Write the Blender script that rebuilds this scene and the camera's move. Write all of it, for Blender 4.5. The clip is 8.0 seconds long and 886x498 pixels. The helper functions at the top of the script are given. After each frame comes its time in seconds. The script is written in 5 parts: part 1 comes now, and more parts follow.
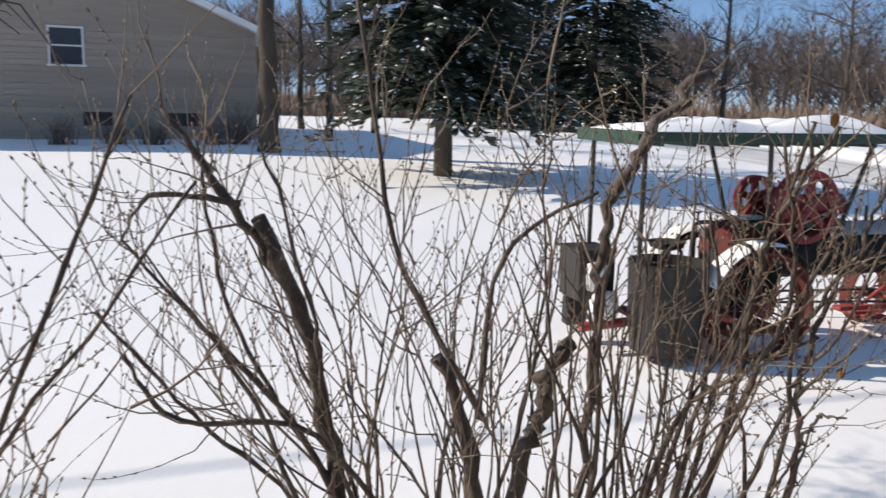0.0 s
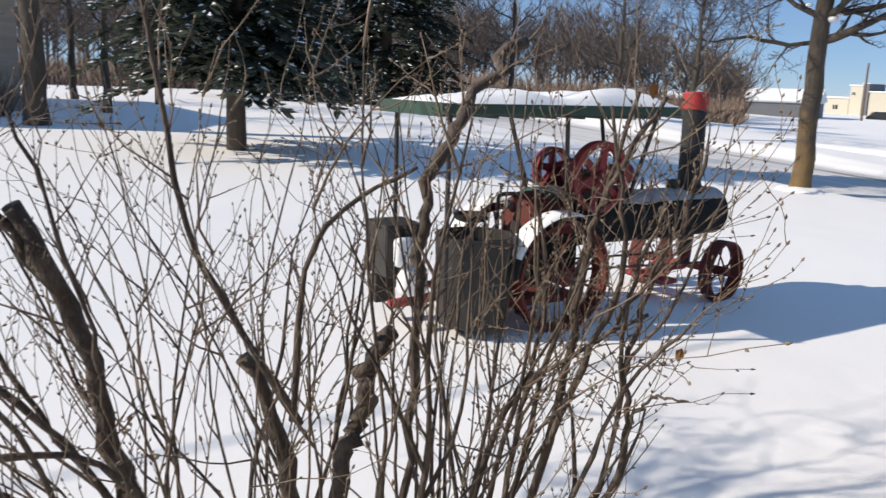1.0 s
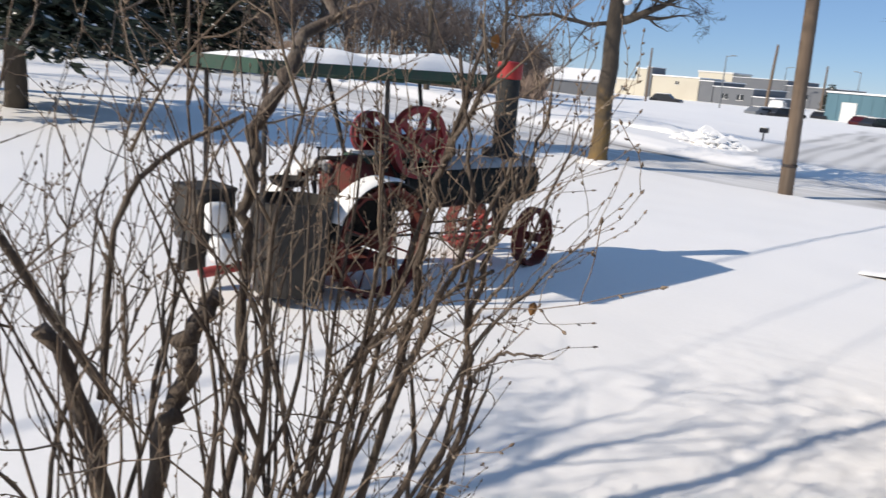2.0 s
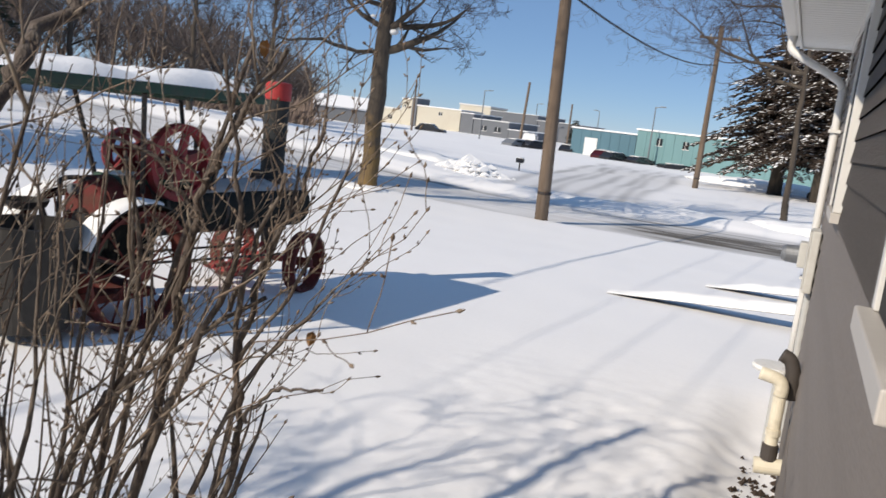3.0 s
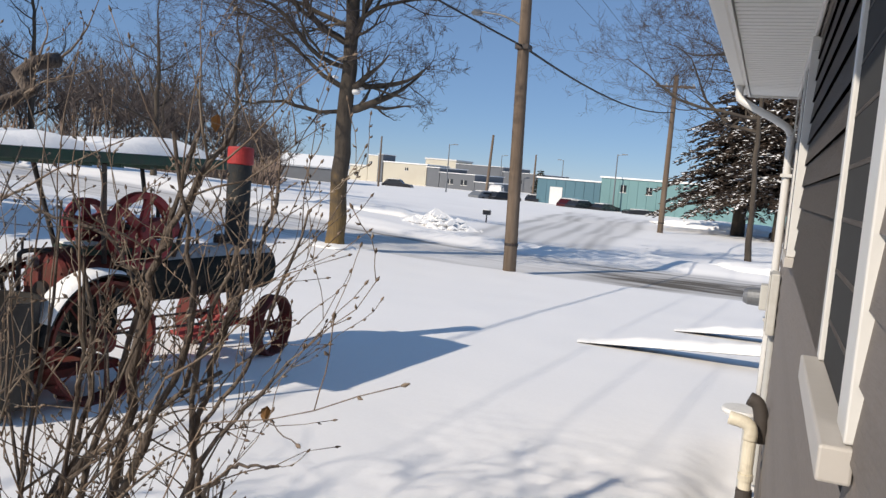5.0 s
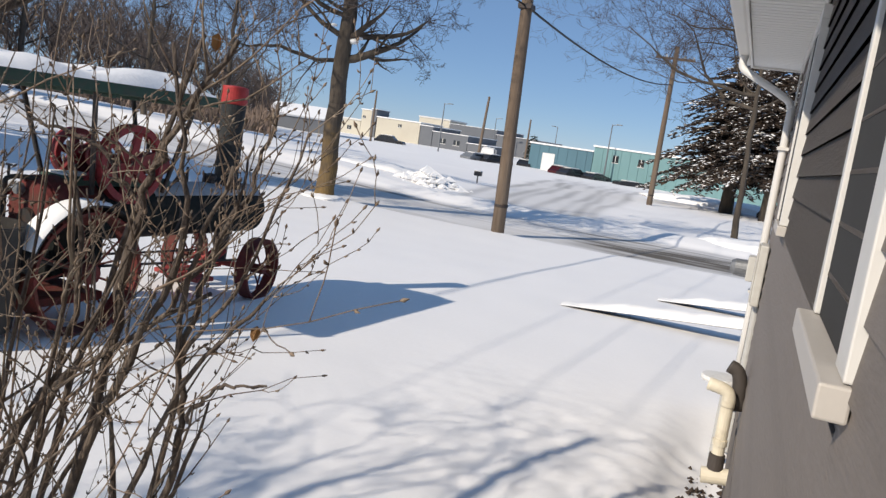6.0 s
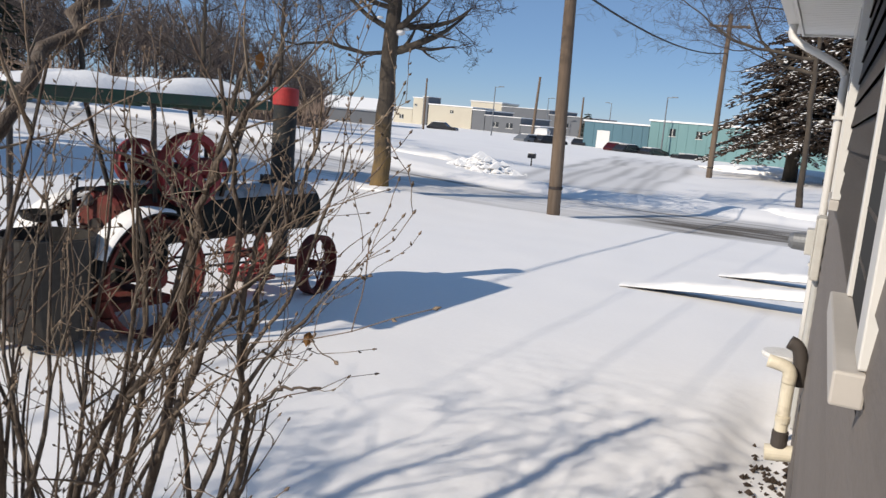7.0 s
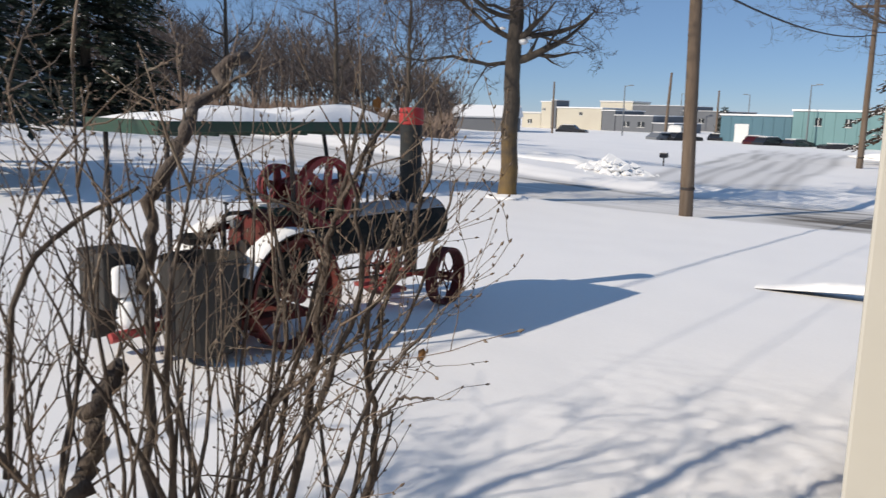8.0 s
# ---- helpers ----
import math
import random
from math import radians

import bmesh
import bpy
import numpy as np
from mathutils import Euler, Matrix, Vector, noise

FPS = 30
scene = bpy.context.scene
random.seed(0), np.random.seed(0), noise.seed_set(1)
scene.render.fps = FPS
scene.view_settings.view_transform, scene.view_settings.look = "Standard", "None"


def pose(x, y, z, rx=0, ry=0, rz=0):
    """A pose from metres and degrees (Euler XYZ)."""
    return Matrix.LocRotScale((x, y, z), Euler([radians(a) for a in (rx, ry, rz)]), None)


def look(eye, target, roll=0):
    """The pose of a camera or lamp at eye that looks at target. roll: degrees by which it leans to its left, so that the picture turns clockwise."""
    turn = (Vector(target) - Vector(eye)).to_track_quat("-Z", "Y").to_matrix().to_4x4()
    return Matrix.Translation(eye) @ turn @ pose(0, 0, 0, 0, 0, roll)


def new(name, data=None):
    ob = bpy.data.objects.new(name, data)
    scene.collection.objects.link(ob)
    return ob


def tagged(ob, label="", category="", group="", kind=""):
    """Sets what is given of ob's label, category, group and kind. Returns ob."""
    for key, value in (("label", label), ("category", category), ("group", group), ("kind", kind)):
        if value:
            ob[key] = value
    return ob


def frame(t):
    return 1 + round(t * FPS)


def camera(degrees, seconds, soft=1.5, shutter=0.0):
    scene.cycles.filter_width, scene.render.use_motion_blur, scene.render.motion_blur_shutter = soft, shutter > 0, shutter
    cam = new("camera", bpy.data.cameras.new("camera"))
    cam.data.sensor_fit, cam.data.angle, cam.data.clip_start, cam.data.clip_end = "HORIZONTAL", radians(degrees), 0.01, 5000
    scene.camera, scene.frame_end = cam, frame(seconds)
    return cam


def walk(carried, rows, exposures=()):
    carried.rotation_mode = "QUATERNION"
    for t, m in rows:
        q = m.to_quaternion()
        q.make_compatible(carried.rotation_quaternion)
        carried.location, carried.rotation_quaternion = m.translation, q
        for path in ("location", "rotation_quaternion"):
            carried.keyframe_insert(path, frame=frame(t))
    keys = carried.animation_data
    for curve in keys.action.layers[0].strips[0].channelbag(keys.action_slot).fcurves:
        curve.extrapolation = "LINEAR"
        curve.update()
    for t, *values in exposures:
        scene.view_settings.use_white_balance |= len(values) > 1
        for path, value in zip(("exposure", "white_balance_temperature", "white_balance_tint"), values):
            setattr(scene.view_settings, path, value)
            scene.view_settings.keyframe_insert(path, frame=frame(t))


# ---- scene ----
cam = camera(57.4, 8.0, soft=1.4, shutter=0.25)
PATH = [
    (0, (0.406, 0.085, 2.425), (-1.417, 0.831, 2.077), 1.1),
    (0.5, (0.235, 0.102, 2.413), (-1.458, 1.095, 2.03), 1.3),
    (1, (0.103, 0.184, 2.404), (-1.469, 1.354, 2.003), 1.8),
    (1.2, (0.062, 0.19, 2.394), (-1.461, 1.425, 1.998), 2.0),
    (2.3, (-0.151, 0.255, 2.269), (-1.243, 1.868, 1.816), 5.7),
    (2.5, (-0.195, 0.336, 2.245), (-1.18, 2.021, 1.808), 6.4),
    (3, (-0.187, 0.359, 2.267), (-0.967, 2.171, 1.939), 6.9),
    (3.5, (-0.172, 0.393, 2.311), (-0.862, 2.255, 2.077), 5.1),
    (4, (-0.143, 0.348, 2.362), (-0.887, 2.194, 2.168), 2.9),
    (4.2, (-0.134, 0.353, 2.367), (-0.895, 2.194, 2.191), 2.8),
    (5.3, (-0.148, 0.375, 2.277), (-0.856, 2.235, 2.074), 6.0),
    (5.5, (-0.154, 0.384, 2.261), (-0.846, 2.247, 2.031), 6.9),
    (6, (-0.169, 0.377, 2.23), (-0.858, 2.233, 1.946), 8.4),
    (6.5, (-0.141, 0.346, 2.25), (-0.879, 2.177, 1.926), 7.3),
    (7, (-0.094, 0.313, 2.293), (-0.909, 2.108, 1.956), 4.9),
    (7.5, (-0.027, 0.257, 2.339), (-0.967, 1.989, 1.998), 2.5),
    (8, (0.087, 0.156, 2.39), (-1.014, 1.79, 2.049), 1.4),
]
EXPOSURES = [(0.0, 0.07), (1.0, 0.03), (2.5, -0.08), (3.5, -0.22), (4.2, -0.25), (5.5, -0.18), (6.5, -0.21), (8.0, -0.24)]
walk(cam, [(t, look(eye, target, roll)) for t, eye, target, roll in PATH], EXPOSURES)

# ---- light ----
SUN_UP, SUN_TURN = 31.5, 208.6
SUN_AT = Vector((math.sin(radians(SUN_TURN)) * math.cos(radians(SUN_UP)), math.cos(radians(SUN_TURN)) * math.cos(radians(SUN_UP)), math.sin(radians(SUN_UP))))
world = bpy.data.worlds.new("sky")
scene.world = world
world.use_nodes = True
wt = world.node_tree
sky = wt.nodes.new("ShaderNodeTexSky")
sky.sky_type, sky.sun_disc = "NISHITA", False
sky.sun_elevation, sky.sun_rotation = radians(SUN_UP), radians(SUN_TURN)
sky.air_density, sky.dust_density, sky.ozone_density = 0.6, 0.0, 3.5
tint = wt.nodes.new("ShaderNodeMix")        # evens the sky out towards one clear winter blue
tint.data_type = "RGBA"
tint.inputs[0].default_value, tint.inputs[7].default_value = 0.5, (2.3, 4.0, 7.0, 1)
wt.links.new(sky.outputs[0], tint.inputs[6])
wt.links.new(tint.outputs[2], wt.nodes["Background"].inputs[0])
wt.nodes["Background"].inputs[1].default_value = 0.1
sun_data = bpy.data.lights.new("sun", "SUN")
sun_data.energy, sun_data.angle, sun_data.color = 4.85, radians(0.53), (1.0, 0.89, 0.755)
sun = new("sun", sun_data)
sun.matrix_world = look(SUN_AT * 60, (0, 0, 0))

R = random.Random(7)


# ---- materials ----
def mat(name, color, rough=0.7, metal=0.0, grain=None, grain_scale=40.0, amount=0.25, bump=0.0, bump_scale=60.0, stain=None, stain_scale=2.0, stain_at=0.55, stain_mix=0.6,
        stretch=(1, 1, 1), vary=0.0, spec=0.5, island=False):
    """A node material: a base colour, fine grain, larger stains and relief, in metres."""
    m = bpy.data.materials.new(name)
    m.use_nodes = True
    nt = m.node_tree
    n, l = nt.nodes, nt.links
    bsdf = n["Principled BSDF"]
    bsdf.inputs["Roughness"].default_value, bsdf.inputs["Metallic"].default_value = rough, metal
    bsdf.inputs["Specular IOR Level"].default_value = spec
    co = n.new("ShaderNodeTexCoord")
    mp = n.new("ShaderNodeMapping")
    mp.inputs["Scale"].default_value = stretch
    l.new(co.outputs["Object"], mp.inputs[0])
    out = None
    g = n.new("ShaderNodeTexNoise")
    g.inputs["Scale"].default_value, g.inputs["Detail"].default_value = grain_scale, 6
    l.new(mp.outputs[0], g.inputs["Vector"])
    mix = n.new("ShaderNodeMix")
    mix.data_type = "RGBA"
    dark = grain if grain else tuple(c * (1 - amount) for c in color)
    light = color if grain else tuple(min(1, c * (1 + amount)) for c in color)
    mix.inputs[6].default_value, mix.inputs[7].default_value = (*dark, 1), (*light, 1)
    l.new(g.outputs[0], mix.inputs[0])
    out = mix.outputs[2]
    if stain:
        s = n.new("ShaderNodeTexNoise")
        s.inputs["Scale"].default_value, s.inputs["Detail"].default_value, s.inputs["Roughness"].default_value = stain_scale, 8, 0.65
        l.new(mp.outputs[0], s.inputs["Vector"])
        ramp = n.new("ShaderNodeMapRange")
        ramp.inputs[1].default_value, ramp.inputs[2].default_value, ramp.inputs[4].default_value = stain_at - 0.08, stain_at + 0.1, stain_mix
        l.new(s.outputs[0], ramp.inputs[0])
        m2 = n.new("ShaderNodeMix")
        m2.data_type = "RGBA"
        l.new(ramp.outputs[0], m2.inputs[0])
        l.new(out, m2.inputs[6])
        m2.inputs[7].default_value = (*stain, 1)
        out = m2.outputs[2]
    if vary:
        info = n.new("ShaderNodeNewGeometry" if island else "ShaderNodeObjectInfo")
        hsv = n.new("ShaderNodeHueSaturation")
        r = n.new("ShaderNodeMapRange")
        r.inputs[3].default_value, r.inputs[4].default_value = 1 - vary, 1 + vary
        l.new(info.outputs["Random Per Island" if island else "Random"], r.inputs[0])
        l.new(r.outputs[0], hsv.inputs["Value"])
        l.new(out, hsv.inputs["Color"])
        out = hsv.outputs[0]
    l.new(out, bsdf.inputs["Base Color"])
    if bump:
        b = n.new("ShaderNodeTexNoise")
        b.inputs["Scale"].default_value, b.inputs["Detail"].default_value = bump_scale, 7
        l.new(mp.outputs[0], b.inputs["Vector"])
        bp = n.new("ShaderNodeBump")
        bp.inputs["Strength"].default_value, bp.inputs["Distance"].default_value = bump, 0.02
        l.new(b.outputs[0], bp.inputs["Height"])
        l.new(bp.outputs[0], bsdf.inputs["Normal"])
    return m


SNOW = mat("snow", (0.89, 0.88, 0.865), 0.75, grain_scale=25, amount=0.03, bump=0.16, bump_scale=6, spec=0.2)
CAP = mat("snow_cap", (0.89, 0.885, 0.87), 0.75, grain_scale=25, amount=0.03, bump=0.3, bump_scale=30, spec=0.2)
BARK = mat("shrub_bark", (0.145, 0.11, 0.086), 0.85, grain=(0.05, 0.038, 0.03), grain_scale=90, bump=0.6, bump_scale=120, stain=(0.25, 0.205, 0.16), stain_scale=14, stain_at=0.55, stretch=(1, 1, 0.35))
TWIG = mat("twig_bark", (0.26, 0.19, 0.135), 0.8, grain=(0.12, 0.085, 0.06), grain_scale=60, stain=(0.30, 0.26, 0.2), stain_scale=8, vary=0.35, island=True)
TRUNK = mat("tree_bark", (0.085, 0.068, 0.052), 0.9, grain=(0.035, 0.028, 0.022), grain_scale=18, bump=1.0, bump_scale=22, stain=(0.13, 0.105, 0.075), stain_scale=3, stretch=(1, 1, 0.25))


def maple_bark():
    """Dark bark, with sunlit yellow painted in ragged patches towards the foot."""
    m = TRUNK.copy()
    m.name = "maple_bark"
    n, l = m.node_tree.nodes, m.node_tree.links
    bsdf = n["Principled BSDF"]
    src = bsdf.inputs["Base Color"].links[0].from_socket
    co, sep, nz = n.new("ShaderNodeTexCoord"), n.new("ShaderNodeSeparateXYZ"), n.new("ShaderNodeTexNoise")
    nz.inputs["Scale"].default_value, nz.inputs["Detail"].default_value = 3.5, 6
    l.new(co.outputs["Object"], sep.inputs[0])
    l.new(co.outputs["Object"], nz.inputs["Vector"])
    sub = n.new("ShaderNodeMath")
    sub.operation = "MULTIPLY_ADD"
    sub.inputs[1].default_value = -4.5
    l.new(nz.outputs[0], sub.inputs[0])
    l.new(sep.outputs["Z"], sub.inputs[2])
    rng = n.new("ShaderNodeMapRange")
    rng.inputs[1].default_value, rng.inputs[2].default_value, rng.inputs[3].default_value, rng.inputs[4].default_value = -2.5, -0.3, 0.9, 0.0
    l.new(sub.outputs[0], rng.inputs[0])
    mix = n.new("ShaderNodeMix")
    mix.data_type = "RGBA"
    # warm sunlight on the lower trunk, put into the bark colour
    mix.inputs[7].default_value = (0.21, 0.132, 0.042, 1)
    l.new(rng.outputs[0], mix.inputs[0])
    l.new(src, mix.inputs[6])
    l.new(mix.outputs[2], bsdf.inputs["Base Color"])
    return m


MAPLE = maple_bark()
FARTWIG = mat("far_twig", (0.075, 0.058, 0.05), 0.9, grain_scale=4, vary=0.3, island=True)
WOOD = mat("far_wood_twig", (0.135, 0.108, 0.094), 0.9, grain_scale=4, vary=0.3, island=True)
NEEDLE = mat("needle", (0.045, 0.06, 0.038), 0.8, grain=(0.026, 0.036, 0.024), grain_scale=5, vary=0.4, island=True)
NEEDLE_B = mat("brown_needle", (0.10, 0.066, 0.046), 0.85, grain=(0.04, 0.032, 0.024), grain_scale=5, vary=0.4, island=True)
SIDING = mat("taupe_siding", (0.185, 0.158, 0.137), 0.65, grain_scale=70, amount=0.12, bump=0.25, bump_scale=90, stain=(0.20, 0.175, 0.155), stain_scale=1.6, stain_mix=0.35, stretch=(1, 0.12, 1), vary=0.06)
TRIM = mat("white_trim", (0.66, 0.65, 0.62), 0.45, grain_scale=30, amount=0.04, stain=(0.6, 0.58, 0.53), stain_scale=5, stain_at=0.62, stain_mix=0.4)
SOFFIT = mat("white_soffit", (0.66, 0.66, 0.645), 0.5, grain_scale=30, amount=0.03)
VINYL = mat("beige_sill", (0.50, 0.47, 0.43), 0.5, grain_scale=40, amount=0.05)
RED = mat("red_paint", (0.28, 0.018, 0.024), 0.6, grain=(0.15, 0.012, 0.014), grain_scale=35, bump=0.3, bump_scale=60, stain=(0.10, 0.04, 0.025), stain_scale=7, stain_at=0.56, vary=0.12)
PINKRED = mat("faded_red", (0.45, 0.07, 0.06), 0.65, grain=(0.26, 0.03, 0.03), grain_scale=30, stain=(0.13, 0.055, 0.035), stain_scale=8, stain_at=0.55)
CAPRED = mat("bright_red", (0.40, 0.03, 0.028), 0.6, grain_scale=30, stain=(0.25, 0.03, 0.025), stain_scale=9)
BOILER = mat("boiler_black", (0.013, 0.016, 0.015), 0.7, spec=0.15, grain_scale=30, amount=0.4, bump=0.25, bump_scale=50, stain=(0.06, 0.045, 0.035), stain_scale=6, stain_at=0.6)
STACK = mat("stack_grey", (0.030, 0.033, 0.034), 0.75, spec=0.25, grain_scale=25, amount=0.35, bump=0.3, bump_scale=50, stain=(0.09, 0.065, 0.045), stain_scale=6, stain_at=0.6)
GREEN = mat("canopy_green", (0.018, 0.058, 0.036), 0.6, grain_scale=20, amount=0.3, stain=(0.05, 0.05, 0.04), stain_scale=6)
DARKSTEEL = mat("dark_steel", (0.035, 0.033, 0.032), 0.55, 0.3, grain_scale=40, amount=0.4, stain=(0.10, 0.05, 0.03), stain_scale=12)
GALV = mat("weathered_steel", (0.046, 0.043, 0.039), 0.65, 0.2, spec=0.3, grain_scale=14, amount=0.3, bump=0.25, bump_scale=25, stain=(0.035, 0.03, 0.027), stain_scale=4, stain_at=0.5)
RUSTRED = mat("rusty_red", (0.19, 0.022, 0.02), 0.8, grain=(0.085, 0.018, 0.013), grain_scale=40, bump=0.5, bump_scale=70, stain=(0.075, 0.035, 0.02), stain_scale=6, stain_at=0.5)
WHITEPAINT = mat("chipped_white_paint", (0.74, 0.74, 0.72), 0.6, grain_scale=20, amount=0.05, stain=(0.4, 0.35, 0.3), stain_scale=9, stain_at=0.62)
POLEWOOD = mat("weathered_pole", (0.20, 0.145, 0.10), 0.9, grain=(0.085, 0.06, 0.042), grain_scale=30, bump=0.7, bump_scale=40, stretch=(1, 1, 0.06), stain=(0.25, 0.195, 0.145), stain_scale=3)
WIRE = mat("black_cable", (0.015, 0.015, 0.016), 0.6)
METAL = mat("lamp_grey", (0.22, 0.23, 0.24), 0.5, 0.6)
PVC = mat("old_pvc", (0.70, 0.64, 0.50), 0.45, grain_scale=15, amount=0.08, stain=(0.42, 0.36, 0.26), stain_scale=7, stain_at=0.6)
GREYPVC = mat("grey_conduit", (0.46, 0.46, 0.44), 0.5, grain_scale=15, amount=0.08)
RUBBER = mat("black_rubber", (0.06, 0.05, 0.043), 0.7, grain_scale=20, amount=0.25)
BOXPAINT = mat("box_grey", (0.52, 0.51, 0.47), 0.5, grain_scale=20, amount=0.06, stain=(0.4, 0.38, 0.34), stain_scale=6)
LEAFDRY = mat("dry_leaf", (0.42, 0.24, 0.09), 0.8, grain=(0.25, 0.12, 0.045), grain_scale=60)
SCREEN = mat("insect_screen", (0.065, 0.065, 0.065), 0.95, grain_scale=200, amount=0.15, spec=0.05)
GLASS = mat("dark_glass", (0.012, 0.013, 0.014), 0.06, grain_scale=1, amount=0.0, spec=0.6)
FARGLASS = mat("far_glass", (0.03, 0.035, 0.04), 0.15, grain_scale=1, amount=0.1)
TEAL = mat("teal_cladding", (0.155, 0.29, 0.30), 0.55, grain_scale=0.8, amount=0.08, stretch=(1, 1, 0.2), vary=0.05)
BLUE = mat("blue_cladding", (0.075, 0.165, 0.21), 0.55, grain_scale=0.8, amount=0.08, stretch=(1, 1, 0.2), vary=0.05)
CREAM = mat("cream_block", (0.56, 0.52, 0.42), 0.8, grain_scale=0.6, amount=0.07, stain=(0.5, 0.45, 0.36), stain_scale=0.3)
GREYBLD = mat("grey_cladding", (0.13, 0.14, 0.155), 0.7, grain_scale=0.7, amount=0.12)
HOUSE = mat("brown_siding", (0.33, 0.275, 0.22), 0.75, grain_scale=10, amount=0.15, stretch=(1, 0.1, 1), vary=0.1)
ROOF = mat("dark_shingle", (0.06, 0.055, 0.05), 0.9, grain_scale=8, amount=0.3)
CARRED = mat("car_red", (0.06, 0.008, 0.011), 0.25, 0.2)
CARDARK = mat("car_dark", (0.025, 0.026, 0.03), 0.25, 0.2)
CARGREY = mat("car_grey", (0.20, 0.21, 0.22), 0.3, 0.3)
TYRE = mat("tyre", (0.02, 0.02, 0.02), 0.85)
SOIL = mat("soil_litter", (0.075, 0.05, 0.035), 0.95, grain=(0.03, 0.022, 0.016), grain_scale=60, bump=0.8, bump_scale=80)
FOUND = mat("foundation", (0.17, 0.148, 0.13), 0.9, grain_scale=20, amount=0.1, bump=0.3, bump_scale=30)
INNER = mat("inner_wall", (0.35, 0.33, 0.3), 0.8, grain_scale=5, amount=0.05)
FROST = mat("thin_frosty_snow", (0.46, 0.47, 0.48), 0.8, grain=(0.30, 0.31, 0.32), grain_scale=18, bump=0.3, bump_scale=30, stain=(0.10, 0.105, 0.11), stain_scale=7, stain_at=0.6, spec=0.2)
BRUSH = mat("brown_brush", (0.19, 0.14, 0.11), 0.9, grain_scale=3, amount=0.3, vary=0.3, island=True)


# ---- mesh helpers ----
def mesh_of(name, verts, faces, material, smooth=True):
    me = bpy.data.meshes.new(name)
    me.from_pydata(verts, [], faces)
    me.materials.append(material)
    if smooth:
        me.polygons.foreach_set("use_smooth", [True] * len(me.polygons))
    me.update()
    return me


def part(name, bm, material, parent=None, label="", smooth=False, m=None):
    """One mesh object from a bmesh (or ready mesh) under a thing or a part."""
    if isinstance(bm, bmesh.types.BMesh):
        me = bpy.data.meshes.new(name)
        if smooth:
            for fc in bm.faces:
                fc.smooth = True
        bm.to_mesh(me)
        bm.free()
        me.materials.append(material)
    else:
        me = bm
    ob = new(name, me)
    if parent is not None:
        ob.parent = parent
    if m is not None:
        ob.matrix_basis = m
    if label:
        tagged(ob, label=label)
    return ob


def thing(name, label, category, group="", kind="", m=None):
    ob = new(name)
    ob.empty_display_size = 0.1
    if m is not None:
        ob.matrix_basis = m
    return tagged(ob, label, category, group, kind)


def box(lo, hi, bevel=0.0, bm=None):
    bm = bm or bmesh.new()
    c = [(a + b) / 2 for a, b in zip(lo, hi)]
    s = [max(1e-4, b - a) for a, b in zip(lo, hi)]
    r = bmesh.ops.create_cube(bm, size=1, matrix=Matrix.LocRotScale(c, None, s))
    if bevel:
        edges = list({e for v in r["verts"] for e in v.link_edges})
        bmesh.ops.bevel(bm, geom=edges, offset=bevel, segments=2, affect="EDGES", profile=0.5)
    return bm


def rod(a, b, r1, r2=None, sides=12, bm=None, bevel=0.0):
    """A closed round bar from a to b."""
    bm = bm or bmesh.new()
    a, b = Vector(a), Vector(b)
    d = b - a
    m = Matrix.Translation((a + b) / 2) @ d.to_track_quat("Z", "Y").to_matrix().to_4x4()
    r = bmesh.ops.create_cone(bm, cap_ends=True, segments=sides, radius1=r1, radius2=r1 if r2 is None else r2, depth=d.length, matrix=m)
    if bevel:
        caps = [e for e in {e for v in r["verts"] for e in v.link_edges} if any(len(fc.verts) > 4 for fc in e.link_faces)]
        bmesh.ops.bevel(bm, geom=caps, offset=bevel, segments=2, affect="EDGES")
    return bm


def lathe(profile, sides=32, axis="X", bm=None, arc=(0, 360)):
    """Turn a profile of (radius, along) round an axis; a closed ring where the profile is closed."""
    bm = bm or bmesh.new()
    full = arc[1] - arc[0] >= 360
    n = sides if full else sides + 1
    rings = []
    for i in range(n):
        a = radians(arc[0] + (arc[1] - arc[0]) * i / sides)
        row = []
        for r, h in profile:
            p = {"X": (h, r * math.cos(a), r * math.sin(a)), "Z": (r * math.cos(a), r * math.sin(a), h), "Y": (r * math.cos(a), h, r * math.sin(a))}[axis]
            row.append(bm.verts.new(p))
        rings.append(row)
    for i in range(n if full else n - 1):
        p, q = rings[i], rings[(i + 1) % n]
        for j in range(len(profile) - 1):
            bm.faces.new((p[j], p[j + 1], q[j + 1], q[j]))
    bmesh.ops.remove_doubles(bm, verts=bm.verts, dist=1e-5)
    bmesh.ops.recalc_face_normals(bm, faces=bm.faces)
    return bm


def tube(verts, faces, pts, radii, sides=6, cap=True):
    """Append a tapering tube along points to a vertex and a face list."""
    base = len(verts)
    n = len(pts)
    side = None
    for i, p in enumerate(pts):
        d = (pts[min(i + 1, n - 1)] - pts[max(i - 1, 0)])
        d = d.normalized() if d.length > 1e-7 else Vector((0, 0, 1))
        if side is None:
            side = d.orthogonal().normalized()
        side = (side - d * side.dot(d))
        side = side.normalized() if side.length > 1e-6 else d.orthogonal().normalized()
        up = d.cross(side)
        for k in range(sides):
            a = 2 * math.pi * k / sides
            verts.append(p + (side * math.cos(a) + up * math.sin(a)) * radii[i])
    for i in range(n - 1):
        for k in range(sides):
            a, b = base + i * sides + k, base + i * sides + (k + 1) % sides
            faces.append((a, b, b + sides, a + sides))
    if cap:
        faces.append(tuple(base + (n - 1) * sides + k for k in range(sides)))
        faces.append(tuple(base + k for k in reversed(range(sides))))


